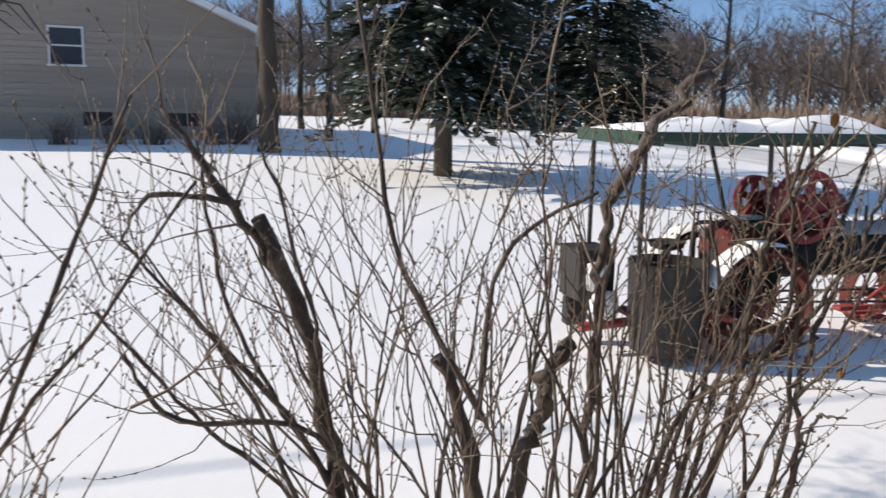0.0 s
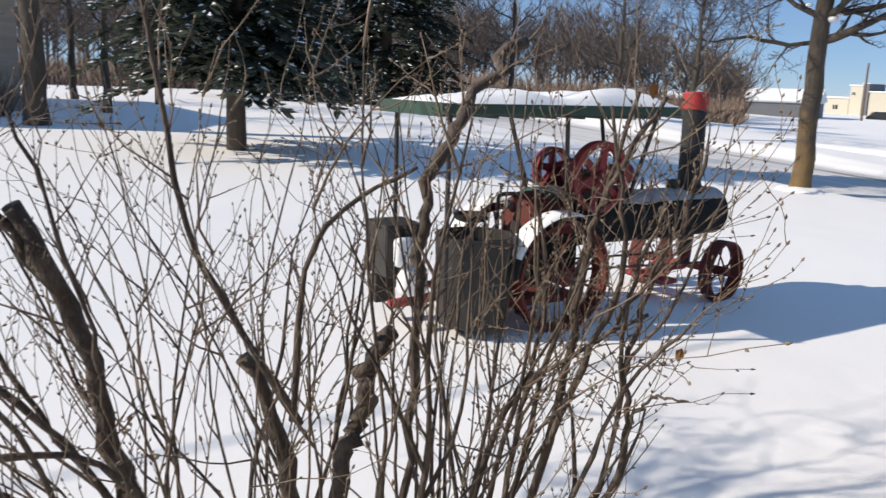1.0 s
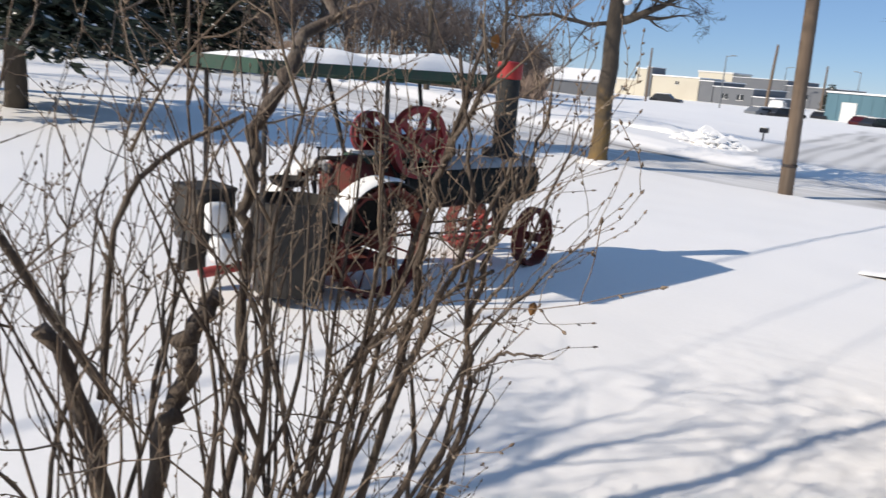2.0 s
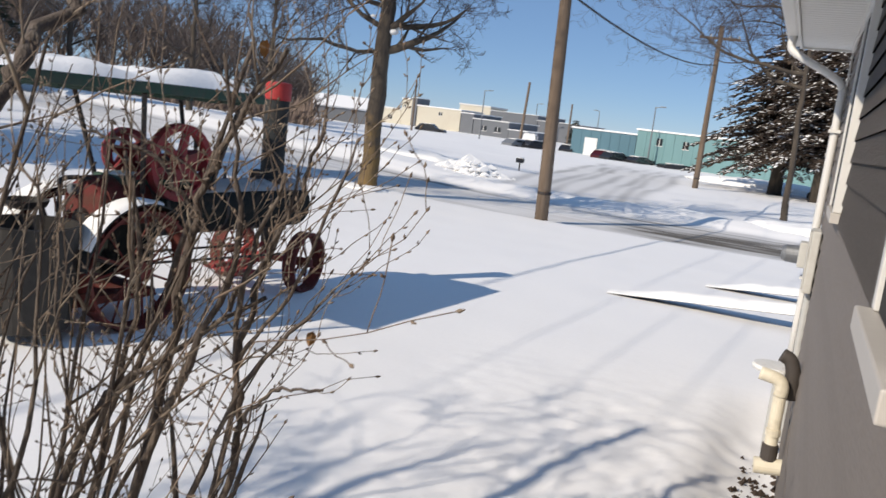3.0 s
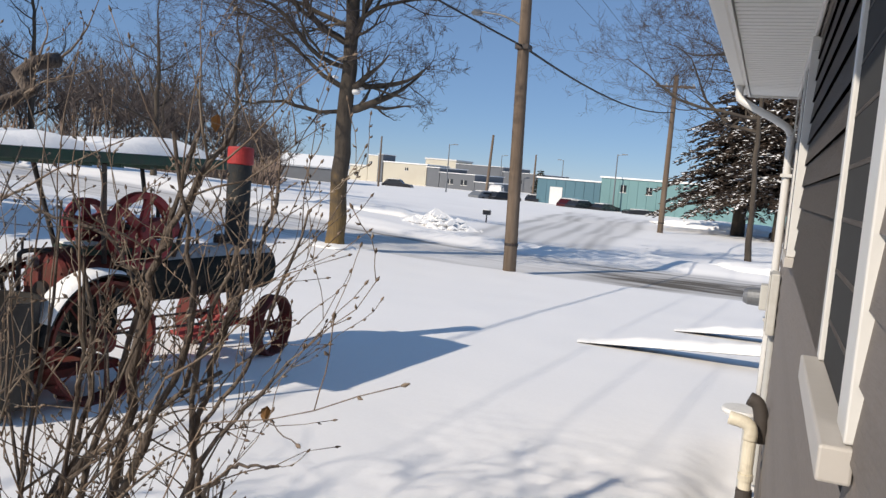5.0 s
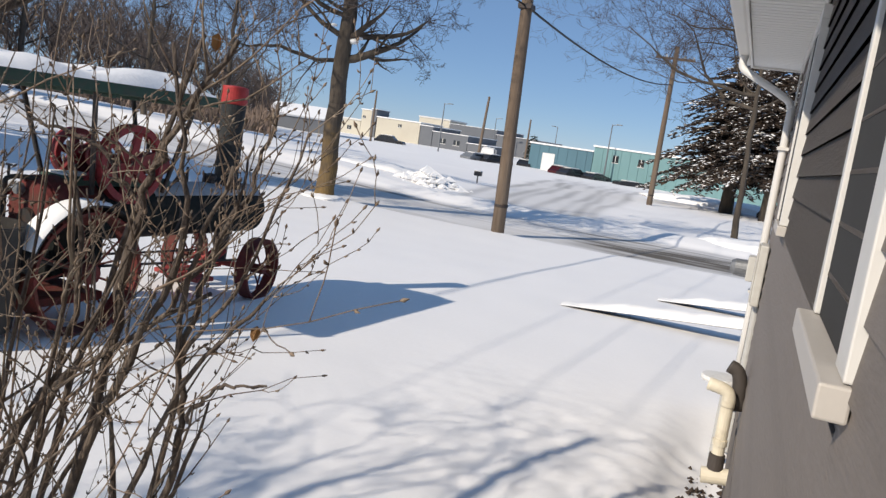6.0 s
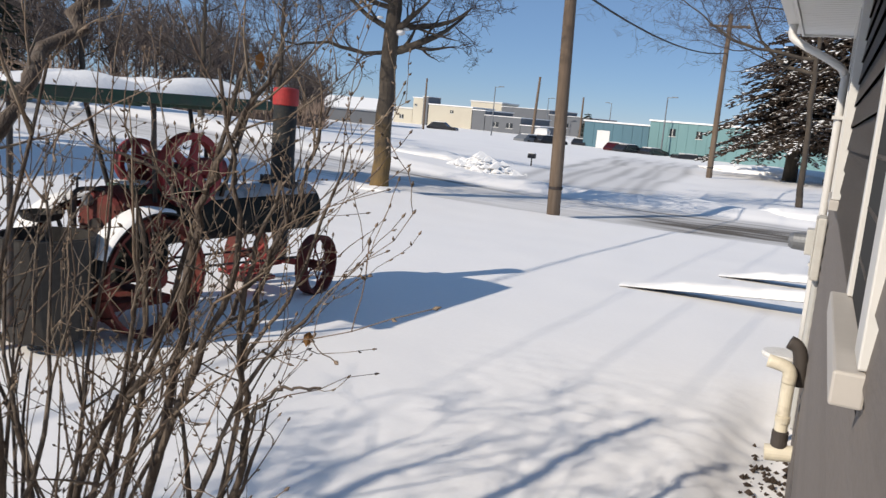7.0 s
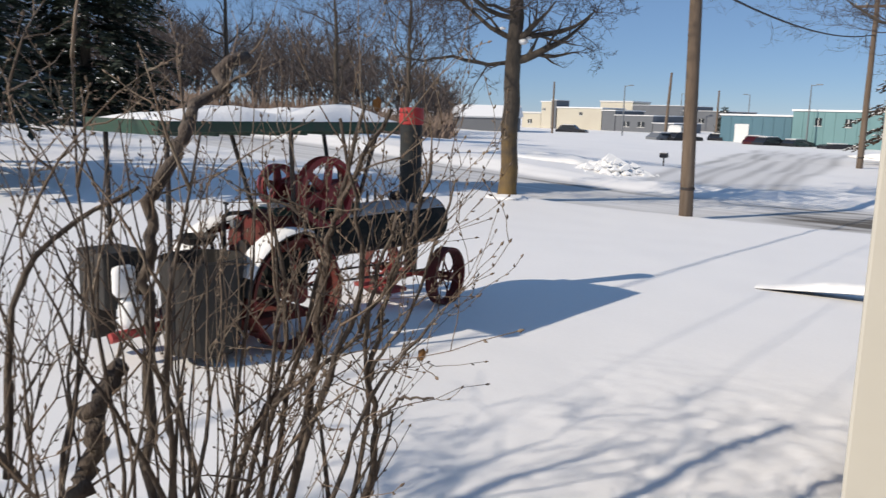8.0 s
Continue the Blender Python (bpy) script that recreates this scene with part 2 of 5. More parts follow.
def curve_pts(ctrl, steps=5):
    """A smooth line through control points."""
    c = [Vector(p) for p in ctrl]
    c = [c[0] * 2 - c[1]] + c + [c[-1] * 2 - c[-2]]
    out = []
    for i in range(1, len(c) - 2):
        for s in range(steps):
            t = s / steps
            a, b, d, e = c[i - 1], c[i], c[i + 1], c[i + 2]
            out.append(0.5 * ((2 * b) + (d - a) * t + (2 * a - 5 * b + 4 * d - e) * t * t + (3 * b - a - 3 * d + e) * t ** 3))
    out.append(c[-2])
    return out


def pipe_mesh(name, ctrl, radius, material, sides=10, steps=5):
    v, fc = [], []
    p = curve_pts(ctrl, steps)
    tube(v, fc, p, [radius] * len(p), sides)
    return mesh_of(name, v, fc, material)


# ---- ground ----
def smooth(a, b, x):
    t = min(1.0, max(0.0, (x - a) / (b - a)))
    return t * t * (3 - 2 * t)


def rise(x, y):
    """The lie of the land: level by the house, climbing gently towards the west."""
    r = max(0.0, -x - 7.0)
    z = 1.55 * (1 - math.exp(-((r / 19.0) ** 1.5))) if r > 0 else 0.0
    z *= 1 - 0.75 * smooth(26, 60, y)
    # beyond the road the field falls away again
    return z - (0.2 * smooth(24, 34, y) + 0.7 * smooth(34, 100, y)) * smooth(-40, -22, x + (y - 30) * 0.55)


def road_mid(x):
    """The middle of the road, as y over x."""
    return 22.4 if x > -12 else 22.4 + 0.07 * (-12 - x)


def ground_z(x, y):
    z = rise(x, y)
    d = y - road_mid(x)
    n1 = noise.noise((x * 0.25, y * 0.25, 0.3))
    n2 = noise.noise((x * 1.1, y * 1.1, 4.0))
    if abs(d) < 6.5 and -60 < x < 40:
        a = abs(d)
        z += -0.09 * (1 - smooth(2.5, 3.1, a))
        bank = math.exp(-(((a - 3.9) / 0.75) ** 2))
        z += bank * (0.0 if d < 0 else 0.17) * (0.9 + 0.25 * n1 + 0.15 * n2)
        if a < 2.3:
            return z + 0.012 * n2
    if d > 3.4:
        # drifts and the plough's heap on the far side
        z += 0.03 * n1 + 0.25 * math.exp(-(((x + 20) / 9) ** 2 + ((y - 31) / 3.0) ** 2)) + 0.10 * smooth(3, 8, d) * (0.5 + 0.5 * n1)
    z += 0.035 * n1 + 0.012 * n2
    if x > -4 and 2 < y < 9:
        k = smooth(-3.6, -1.2, x + 0.12 * (y - 5)) * smooth(8.6, 6.4, y)
        z += k * (0.012 * noise.noise((x * 2.6, y * 3.0, 9)) + 0.024 * noise.noise((x * 6.5, y * 7, 2)) - 0.020 * max(0.0, noise.noise((x * 10, y * 9, 6))))
    if x > -0.7 and y < 9:
        z -= 0.16 * smooth(-0.65, -0.15, x) * smooth(9, 7, y)
    return z


def axis_steps(spans):
    out = []
    for a, b, step in spans:
        n = max(1, round((b - a) / step))
        out += [a + (b - a) * i / n for i in range(n)]
    return out + [spans[-1][1]]


gx = axis_steps([(-3000, -400, 650), (-400, -120, 40), (-120, -45, 6), (-45, -18, 0.6), (-18, -5, 0.14), (-5, 1.2, 0.07), (1.2, 12, 0.8), (12, 60, 6), (60, 400, 40), (400, 3000, 650)])
gy = axis_steps([(-3000, -300, 675), (-300, -30, 30), (-30, -3, 2), (-3, 2, 0.3), (2, 16, 0.075), (16, 29, 0.16), (29, 60, 0.5), (60, 84, 1.5), (84, 160, 6), (160, 400, 40), (400, 3000, 650)])
gv = [(x, y, ground_z(x, y)) for y in gy for x in gx]
nx = len(gx)
gf = [(j * nx + i, j * nx + i + 1, (j + 1) * nx + i + 1, (j + 1) * nx + i) for j in range(len(gy) - 1) for i in range(nx - 1)]


def snow_ground_material():
    """Snow, with slush, bare asphalt streaks and a painted shadow line along the road and tyre marks on the lot across
    it.
    """
    m = SNOW.copy()
    m.name = "snow_ground"
    nt = m.node_tree
    n, l = nt.nodes, nt.links
    bsdf = n["Principled BSDF"]
    src = bsdf.inputs["Base Color"].links[0].from_socket
    attr = n.new("ShaderNodeAttribute")
    attr.attribute_name = "slush_and_shadow"
    st = n.new("ShaderNodeTexNoise")
    st.inputs["Scale"].default_value, st.inputs["Detail"].default_value = 1.0, 8
    co = n.new("ShaderNodeTexCoord")
    mp = n.new("ShaderNodeMapping")
    mp.inputs["Rotation"].default_value = (0, 0, radians(6))
    mp.inputs["Scale"].default_value = (0.22, 2.6, 1)
    l.new(co.outputs["Object"], mp.inputs[0])
    l.new(mp.outputs[0], st.inputs["Vector"])
    mul = n.new("ShaderNodeMath")
    mul.operation = "MULTIPLY"
    rng = n.new("ShaderNodeMapRange")
    rng.inputs[1].default_value, rng.inputs[2].default_value, rng.inputs[3].default_value, rng.inputs[4].default_value = 0.30, 0.56, 0.35, 1.0
    l.new(st.outputs[0], rng.inputs[0])
    l.new(attr.outputs["Fac"], mul.inputs[0])
    l.new(rng.outputs[0], mul.inputs[1])
    mix = n.new("ShaderNodeMix")
    mix.data_type = "RGBA"
    l.new(mul.outputs[0], mix.inputs[0])
    l.new(src, mix.inputs[6])
    mix.inputs[7].default_value = (0.13, 0.115, 0.095, 1)
    rut = n.new("ShaderNodeAttribute")
    rut.attribute_name = "ruts"
    mix2 = n.new("ShaderNodeMix")
    mix2.data_type = "RGBA"
    l.new(rut.outputs["Fac"], mix2.inputs[0])
    l.new(mix.outputs[2], mix2.inputs[6])
    mix2.inputs[7].default_value = (0.16, 0.155, 0.15, 1)
    l.new(mix2.outputs[2], bsdf.inputs["Base Color"])
    return m


def slush_and_shadow(x, y):
    """How far the road's packed snow is worn through to dirt and asphalt, plus one painted cast shadow."""
    d = y - road_mid(x)
    if not -70 < x < 60 or abs(d) > 3.2:
        return 0.0
    edge = 1 - smooth(2.2, 2.9, abs(d) + 0.25 * noise.noise((x * 0.4, y * 0.4, 7)))
    s = 0.36 * edge
    for mid, wide, deep in ((1.6, 0.32, 0.95), (0.35, 0.35, 0.55), (-0.9, 0.3, 0.45), (-1.9, 0.3, 0.4)):
        worn = (0.9 if mid > 1 else 0.55) + 0.6 * noise.noise((x * 0.22, mid * 5, 3.0))
        s = max(s, deep * worn * math.exp(-(((d - mid - 0.3 * noise.noise((x * 0.12, mid, 1.0))) / wide) ** 2)))
    bare = smooth(-6.0, -3.0, x) * math.exp(-(((d + 0.4) / 1.9) ** 2))
    s = max(s, edge * bare * (1.25 + 0.9 * noise.noise((x * 0.5, y * 2.2, 5))))
    # thin cast shadow across the road, painted as a dark curved line
    if -4.6 < x < 0.4:
        q = (x + 4.2) / 4.2
        s = max(s, 0.95 * math.exp(-(((y - 19.75 - 4.6 * q * q) / (0.11 + 0.1 * q)) ** 2)) * smooth(-4.6, -4.0, x))
    return s


def ruts(x, y):
    """Wheel ruts of the drive that leads from the road to the lot."""
    if not 25 < y < 82:
        return 0.0
    mid = -8.3 - 0.125 * (y - 33) + 0.3 * noise.noise((0.5, y * 0.09, 2.0))
    half = 2.3 + 0.025 * (y - 26)
    along = smooth(25.5, 29, y) * smooth(82, 68, y)
    s = 0.2 * (1 - smooth(half - 0.6, half + 0.5, abs(x - mid))) * along
    for k in (-1.0, -0.62, -0.36, 0.02, 0.34, 0.62, 0.98):
        wander = 0.45 * noise.noise((k * 7, y * 0.07, 5.0))
        worn = 0.5 + 0.8 * noise.noise((k * 9, y * 0.1, 8.0))
        s = max(s, (0.26 + 0.4 * worn) * math.exp(-(((x - mid - k * half - wander) / (0.26 + 0.004 * (y - 24))) ** 2)) * along)
    return s


gme = mesh_of("ground", gv, gf, snow_ground_material())
attr = gme.attributes.new("slush_and_shadow", "FLOAT", "POINT")
attr.data.foreach_set("value", [slush_and_shadow(v[0], v[1]) for v in gv])
attr = gme.attributes.new("ruts", "FLOAT", "POINT")
attr.data.foreach_set("value", [ruts(v[0], v[1]) for v in gv])
tagged(part("ground", gme, None), "snow-covered lawn, road and open field under fresh powder", "snow", kind="structure")


# ---- house beside the camera ----
WX = 0.022          # outer face of the siding
house = thing("house", "grey-brown house with lap siding, white trim and soffit", "house")
wall = part("wall", box((WX + 0.012, 1.055, -0.4), (WX + 0.17, 1.72, 3.36)), SIDING, house)
WIN = ((1.84, 2.40, 1.945, 3.12), (5.32, 5.98, 1.99, 3.12))   # window openings: y, y, z, z
for lo, hi in (((2.40, -0.4), (5.32, 3.36)), ((5.98, -0.4), (8.60, 3.36)), ((1.72, -0.4), (2.40, 1.945)), ((1.72, 3.12), (2.40, 3.36)), ((5.32, -0.4), (5.98, 1.99)), ((5.32, 3.12), (5.98, 3.36)), ((1.72, 1.945), (1.84, 3.12))):
    part("wall", box((WX + 0.012, lo[0], lo[1]), (WX + 0.17, hi[0], hi[1])), SIDING, house)
part("end_wall", box((WX + 0.17, 8.44, -0.4), (7.2, 8.60, 3.36)), SIDING, house)
part("end_wall", box((7.2, -6.0, -0.4), (7.36, 8.60, 3.36)), SIDING, house)
part("end_wall", box((WX + 0.17, -6.0, -0.4), (7.2, -5.84, 3.36)), SIDING, house)
part("wall", box((WX, -6.0, -0.4), (WX + 0.17, -1.35, 3.36)), SIDING, house)
part("foundation", box((WX - 0.015, 1.055, -0.6), (WX + 0.010, 8.61, 0.42), 0.004), FOUND, house)
part("porch_floor", box((WX, -5.84, 0.62), (7.2, 8.44, 0.72)), INNER, house)
part("inner_wall", box((2.6, -5.8, 0.72), (2.7, 8.4, 3.3)), INNER, house)
# lap boards
EXPO = 0.1155
z = 0.42
k = 0
while z < 3.33:
    cuts = [(1.055, 8.60)]
    for a, b, c, d in WIN:
        if z + EXPO > c - 0.05 and z < d + 0.04:
            cuts = [s for lo, hi in cuts for s in ((lo, a - 0.05), (b + 0.05, hi))]
    for lo, hi in cuts:
        top = min(z + EXPO + 0.012, 3.36)
        bm = bmesh.new()
        v = [bm.verts.new(p) for p in ((WX - 0.009, lo, z), (WX - 0.009, hi, z), (WX + 0.003, hi, top), (WX + 0.003, lo, top), (WX + 0.011, lo, z), (WX + 0.011, hi, z), (WX + 0.011, hi, top), (WX + 0.011, lo, top))]
        for q in ((0, 3, 2, 1), (4, 5, 6, 7), (0, 1, 5, 4), (2, 3, 7, 6), (0, 4, 7, 3), (1, 2, 6, 5)):
            bm.faces.new([v[i] for i in q])
        bmesh.ops.recalc_face_normals(bm, faces=bm.faces)
        part("lap_board", bm, SIDING, house)
    z += EXPO
# eave: soffit panels with grooves, fascia and gutter
EZ = 3.30
y = -6.0
while y < 8.95:
    part("soffit_panel", box((-0.43, y + 0.008, EZ), (WX + 0.01, min(y + 0.092, 8.99), EZ + 0.012), 0.004), SOFFIT, house)
    y += 0.1
part("soffit_backing", box((-0.44, -6.0, EZ + 0.014), (WX + 0.3, 8.99, EZ + 0.03)), SOFFIT, house)
part("fascia", box((-0.455, -6.0, EZ - 0.02), (-0.433, 9.0, EZ + 0.16), 0.003), TRIM, house)
gutter = part("gutter", box((-0.56, -6.0, EZ + 0.0), (-0.457, 9.03, EZ + 0.125), 0.02), TRIM, house)
part("gutter_lip", box((-0.575, -6.0, EZ + 0.112), (-0.545, 9.03, EZ + 0.132), 0.006), TRIM, gutter)
part("end_trim", box((-0.44, 8.985, EZ - 0.02), (WX + 0.2, 9.01, EZ + 0.16), 0.003), TRIM, house)
part("frieze", box((WX - 0.03, 1.055, EZ - 0.075), (WX - 0.016, 8.6, EZ - 0.002), 0.003), TRIM, house)
bm = bmesh.new()
v = [bm.verts.new(p) for p in ((-0.60, -6.2, 3.44), (3.6, -6.2, 5.3), (7.8, -6.2, 3.44), (7.8, 9.1, 3.44), (3.6, 9.1, 5.3), (-0.60, 9.1, 3.44))]
for q in ((0, 1, 4, 5), (1, 2, 3, 4), (0, 5, 3, 2), (0, 2, 1), (3, 5, 4)):
    bm.faces.new([v[i] for i in q])
part("roof", bm, ROOF, house)
cs = part("corner_trim", box((WX - 0.03, 8.52, 0.0), (WX - 0.015, 8.605, EZ), 0.003), TRIM, house)


def wall_window(y0, y1, z0, z1, proud, near_w):
    w = part("window", box((WX - 0.054, y0 - near_w - 0.015, z0 - 0.06), (WX - 0.003, y1 + 0.06, z0 - 0.002), 0.005), VINYL, house, "white-framed window with a dark screen and beige sill")
    for a, b, c, d in ((y0 - near_w, y0, z0, z1), (y1, y1 + 0.05, z0, z1), (y0 - near_w, y1 + 0.05, z1 + 0.001, z1 + 0.08)):
        part("window_frame", box((WX - proud, a, c), (WX + 0.03, b, d), 0.004), TRIM, w)
    part("window_frame", box((WX - proud + 0.008, y0 + 0.001, z0), (WX + 0.03, y0 + 0.02, z1), 0.003), TRIM, w)
    part("pane", box((WX + 0.05, y0, z0), (WX + 0.056, y1, z1)), GLASS, w)
    part("insect_screen", box((WX - proud + 0.012, y0 + 0.021, z0), (WX - proud + 0.016, y1 - 0.001, z1)), SCREEN, w, "dark grey insect screen")
    return w


wall_window(*WIN[0], 0.020, 0.13)
wall_window(*WIN[1], 0.045, 0.07)
# the opening the camera looks out of
JAMB = mat("cream_jamb", (0.56, 0.54, 0.48), 0.5, grain_scale=20, amount=0.05)
jamb = part("door_jamb", box((0.001, 0.985, 0.72), (WX + 0.16, 1.05, 3.2), 0.004), JAMB, house)
part("door_head", box((-0.03, -1.35, 3.2), (WX + 0.16, 1.05, 3.29), 0.006), TRIM, house)

downspout = thing("downspout", "white metal downspout bent from the gutter to the wall", "downspout")
v, fc = [], []
p = curve_pts([(-0.50, 8.30, 3.32), (-0.50, 8.30, 3.20), (-0.40, 8.25, 3.12), (-0.14, 8.2, 2.98), (-0.04, 8.2, 2.88), (-0.03, 8.2, 2.6), (-0.03, 8.2, 0.35)], 5)
tube(v, fc, p, [0.036] * len(p), 8)
part("pipe", mesh_of("pipe", v, fc, TRIM), None, downspout)
for zz in (2.5, 1.2):
    part("strap", box((-0.082, 8.145, zz), (WX, 8.255, zz + 0.03), 0.003), TRIM, downspout)

meter = thing("utility_box", "grey metal utility box on conduit fixed to siding", "utility box")
body = part("body", box((-0.06, 7.42, 1.19), (WX - 0.014, 7.78, 1.70), 0.012), BOXPAINT, meter)
part("lid", box((-0.072, 7.43, 1.22), (-0.061, 7.77, 1.69), 0.004), BOXPAINT, body)
part("conduit", rod((0.0, 7.55, -0.1), (0.0, 7.55, 1.2), 0.032, sides=14), GREYPVC, meter)
part("conduit", rod((-0.01, 7.68, -0.1), (-0.01, 7.68, 1.2), 0.022, sides=12), DARKSTEEL, meter)
part("glass_meter", rod((-0.06, 7.6, 1.52), (-0.06, 7.78, 1.52), 0.01), METAL, meter)
dome = thing("electric_meter", "round glass electric meter on a short arm", "meter")
part("dome", lathe([(0.0, -0.27), (0.055, -0.265), (0.075, -0.23), (0.08, -0.12)], 20, "X"), METAL, dome, m=pose(0, 8.0, 1.43))
part("socket", box((-0.13, 7.9, 1.33), (WX - 0.016, 8.1, 1.55), 0.01), BOXPAINT, dome)

drain = thing("drain_pipe", "cream plastic drain pipe with black rubber couplings", "pipe")
DY = 6.25
part("riser", rod((-0.085, DY, 0.28), (-0.085, DY + 0.02, 0.66), 0.044, sides=18, bevel=0.004), PVC, drain)
part("elbow", pipe_mesh("elbow", [(-0.085, DY + 0.02, 0.63), (-0.085, DY + 0.02, 0.70), (-0.12, DY + 0.02, 0.745), (-0.235, DY + 0.03, 0.765)], 0.047, PVC, 14), None, drain)
part("collar", rod((-0.085, DY, 0.35), (-0.085, DY, 0.40), 0.051, sides=18, bevel=0.004), PVC, drain)
part("coupling", rod((-0.085, DY, 0.17), (-0.085, DY, 0.29), 0.056, sides=18, bevel=0.006), RUBBER, drain, "black rubber coupling")
part("hose_bend", pipe_mesh("hose_bend", [(-0.02, DY + 0.12, 0.60), (-0.03, DY + 0.12, 0.78), (-0.06, DY + 0.12, 0.87), (-0.12, DY + 0.12, 0.90)], 0.050, RUBBER, 14), None, drain, "dark flexible hose bend")
part("outlet", rod((-0.17, DY - 0.02, 0.12), (WX, DY, 0.14), 0.058, sides=18, bevel=0.004), PVC, drain)
cover = thing("well_cover", "small snow-dusted white cover beside the wall", "cover", m=pose(-0.16, 7.2, 0.0))
part("disc", lathe([(0.0, 0.62), (0.15, 0.615), (0.16, 0.59), (0.15, 0.57), (0.0, 0.57)], 20, "Z"), WHITEPAINT, cover)
part("stem", rod((0.05, 0, -0.1), (0.05, 0, 0.58), 0.03), GREYPVC, cover)

def snowy_plank(a, b, w, t):
    """A plank with one end on the snow and the other propped up, under a ridge of snow."""
    a, b = Vector(a), Vector(b)
    d = b - a
    ob = thing("plank", "long plank under a ridge of snow, propped at one end", "plank", "snow-covered planks", m=Matrix.Translation(a) @ d.to_track_quat("X", "Z").to_matrix().to_4x4())
    L = d.length
    # board kept near-black: its colour stands in for the shaded gap below the snow
    part("board", box((0, -w / 2 + 0.02, -0.012), (L, w / 2, 0.012), 0.004), DARKSTEEL, ob)
    v, fc = [], []
    n, k = 40, 8
    for i in range(n + 1):
        q = i / n
        for j in range(k + 1):
            r = j / k
            e = math.sin(math.pi * r) ** 0.45 if 0 < r < 1 else 0
            h = t * (0.25 + 0.75 * smooth(0, 0.35, q)) * e * (0.9 + 0.25 * noise.noise((q * 9, r * 2, w)))
            v.append((L * q, -w * 0.53 + w * 1.06 * r, 0.0 + h))
    fc = [(i * (k + 1) + j, (i + 1) * (k + 1) + j, (i + 1) * (k + 1) + j + 1, i * (k + 1) + j + 1) for i in range(n) for j in range(k)]
    part("snow", mesh_of("snow", v, fc, CAP), None, ob, "ridge of snow on the plank")
    part("prop", box((L - 0.25, -w / 2, -0.34), (L - 0.12, w / 2, -0.014), 0.006), DARKSTEEL, ob)


snowy_plank((-2.5, 12.1, 0.0), (1.3, 11.85, 0.34), 0.36, 0.13)
snowy_plank((-1.35, 14.25, 0.0), (1.4, 14.0, 0.27), 0.32, 0.12)

soil_v, soil_f = [], []
for i in range(160):
    cx, cy, s = R.uniform(-0.22, 0.02) - 0.12 * R.random() ** 3, R.uniform(4.6, 7.0), 0.008 + 0.03 * R.random() ** 2
    cz = ground_z(cx, cy) + s * 0.2
    b0 = len(soil_v)
    for q in range(6):
        d = Vector(((1, 0, 0), (-1, 0, 0), (0, 1, 0), (0, -1, 0), (0, 0, 1), (0, 0, -1))[q]) * s * R.uniform(0.5, 1.3)
        soil_v.append(Vector((cx, cy, cz)) + d)
    for q in ((0, 2, 4), (2, 1, 4), (1, 3, 4), (3, 0, 4), (2, 0, 5), (1, 2, 5), (3, 1, 5), (0, 3, 5)):
        soil_f.append(tuple(b0 + j for j in q))
tagged(part("leaf_litter", mesh_of("leaf_litter", soil_v, soil_f, SOIL, False), None), "dark leaf litter and soil clods along the foundation", "litter", kind="stuff")


# ---- steam engine ----
EC, EH = Vector((-5.9, 8.28, 0.0)), -6.0
ENG = pose(EC.x, EC.y, 0.0, 0, 0, EH)      # local: x to its right, y ahead, z up
engine = thing("steam_engine", "small vintage steam traction engine, black boiler, red wheels, green snow-topped canopy", "steam engine", m=ENG)


def spoked_wheel(name, radius, width, spokes, rim, material, parent, m, hub=0.07, flat=False, label=""):
    """A wheel whose axle runs along x: rim, hub and spokes."""
    w = part(name, lathe([(radius, -width / 2), (radius, width / 2), (radius - rim, width / 2), (radius - rim, -width / 2), (radius, -width / 2)], 40, "X"), material, parent, label, m=m)
    part("hub", rod((-width * 0.6, 0, 0), (width * 0.6, 0, 0), hub, sides=16, bevel=0.008), material, w)
    for i in range(spokes):
        a = 2 * math.pi * (i + 0.3) / spokes
        c, s = math.cos(a), math.sin(a)
        if flat:
            bm = bmesh.new()
            t = Vector((0, -s, c))
            d = Vector((0, c, s))
            q = []
            for x in (-0.022, 0.022):
                for r0, hw in ((hub * 0.8, 0.045), (radius - rim * 0.8, 0.033)):
                    for sg in (-1, 1):
                        q.append(bm.verts.new(Vector((x, 0, 0)) + d * r0 + t * hw * sg))
            for f4 in ((0, 1, 3, 2), (4, 6, 7, 5), (0, 4, 5, 1), (2, 3, 7, 6), (0, 2, 6, 4), (1, 5, 7, 3)):
                bm.faces.new([q[j] for j in f4])
            bmesh.ops.recalc_face_normals(bm, faces=bm.faces)
            part("spoke", bm, material, w)
        else:
            sgn = width * 0.32 * (1 if i % 2 else -1)
            part("spoke", rod((sgn, c * hub * 0.8, s * hub * 0.8), (sgn * 0.5, c * (radius - rim * 0.6), s * (radius - rim * 0.6)), 0.011, sides=6), material, w)
    return w


# boiler and smokebox
boiler = part("boiler", rod((0, -2.05, 0.985), (0, 0.42, 0.985), 0.285, sides=40, bevel=0.015), BOILER, engine, smooth=False)
for yy in (-1.75, -0.95, -0.28):
    part("band", lathe([(0.287, yy - 0.018), (0.292, yy - 0.018), (0.292, yy + 0.018), (0.287, yy + 0.018)], 40, "Y"), DARKSTEEL, boiler, m=pose(0, 0, 0.985))
part("smokebox_door", lathe([(0.0, 0.475), (0.12, 0.468), (0.21, 0.45), (0.24, 0.425)], 32, "Y"), BOILER, boiler, m=pose(0, 0, 0.985))
part("snow", lathe([(0.289, -1.25), (0.297, -1.1), (0.300, -0.4), (0.297, 0.25), (0.288, 0.38)], 14, "Y", arc=(38, 132)), FROST, boiler, "thin snow on the boiler's top", smooth=True, m=pose(0, 0, 0.985))
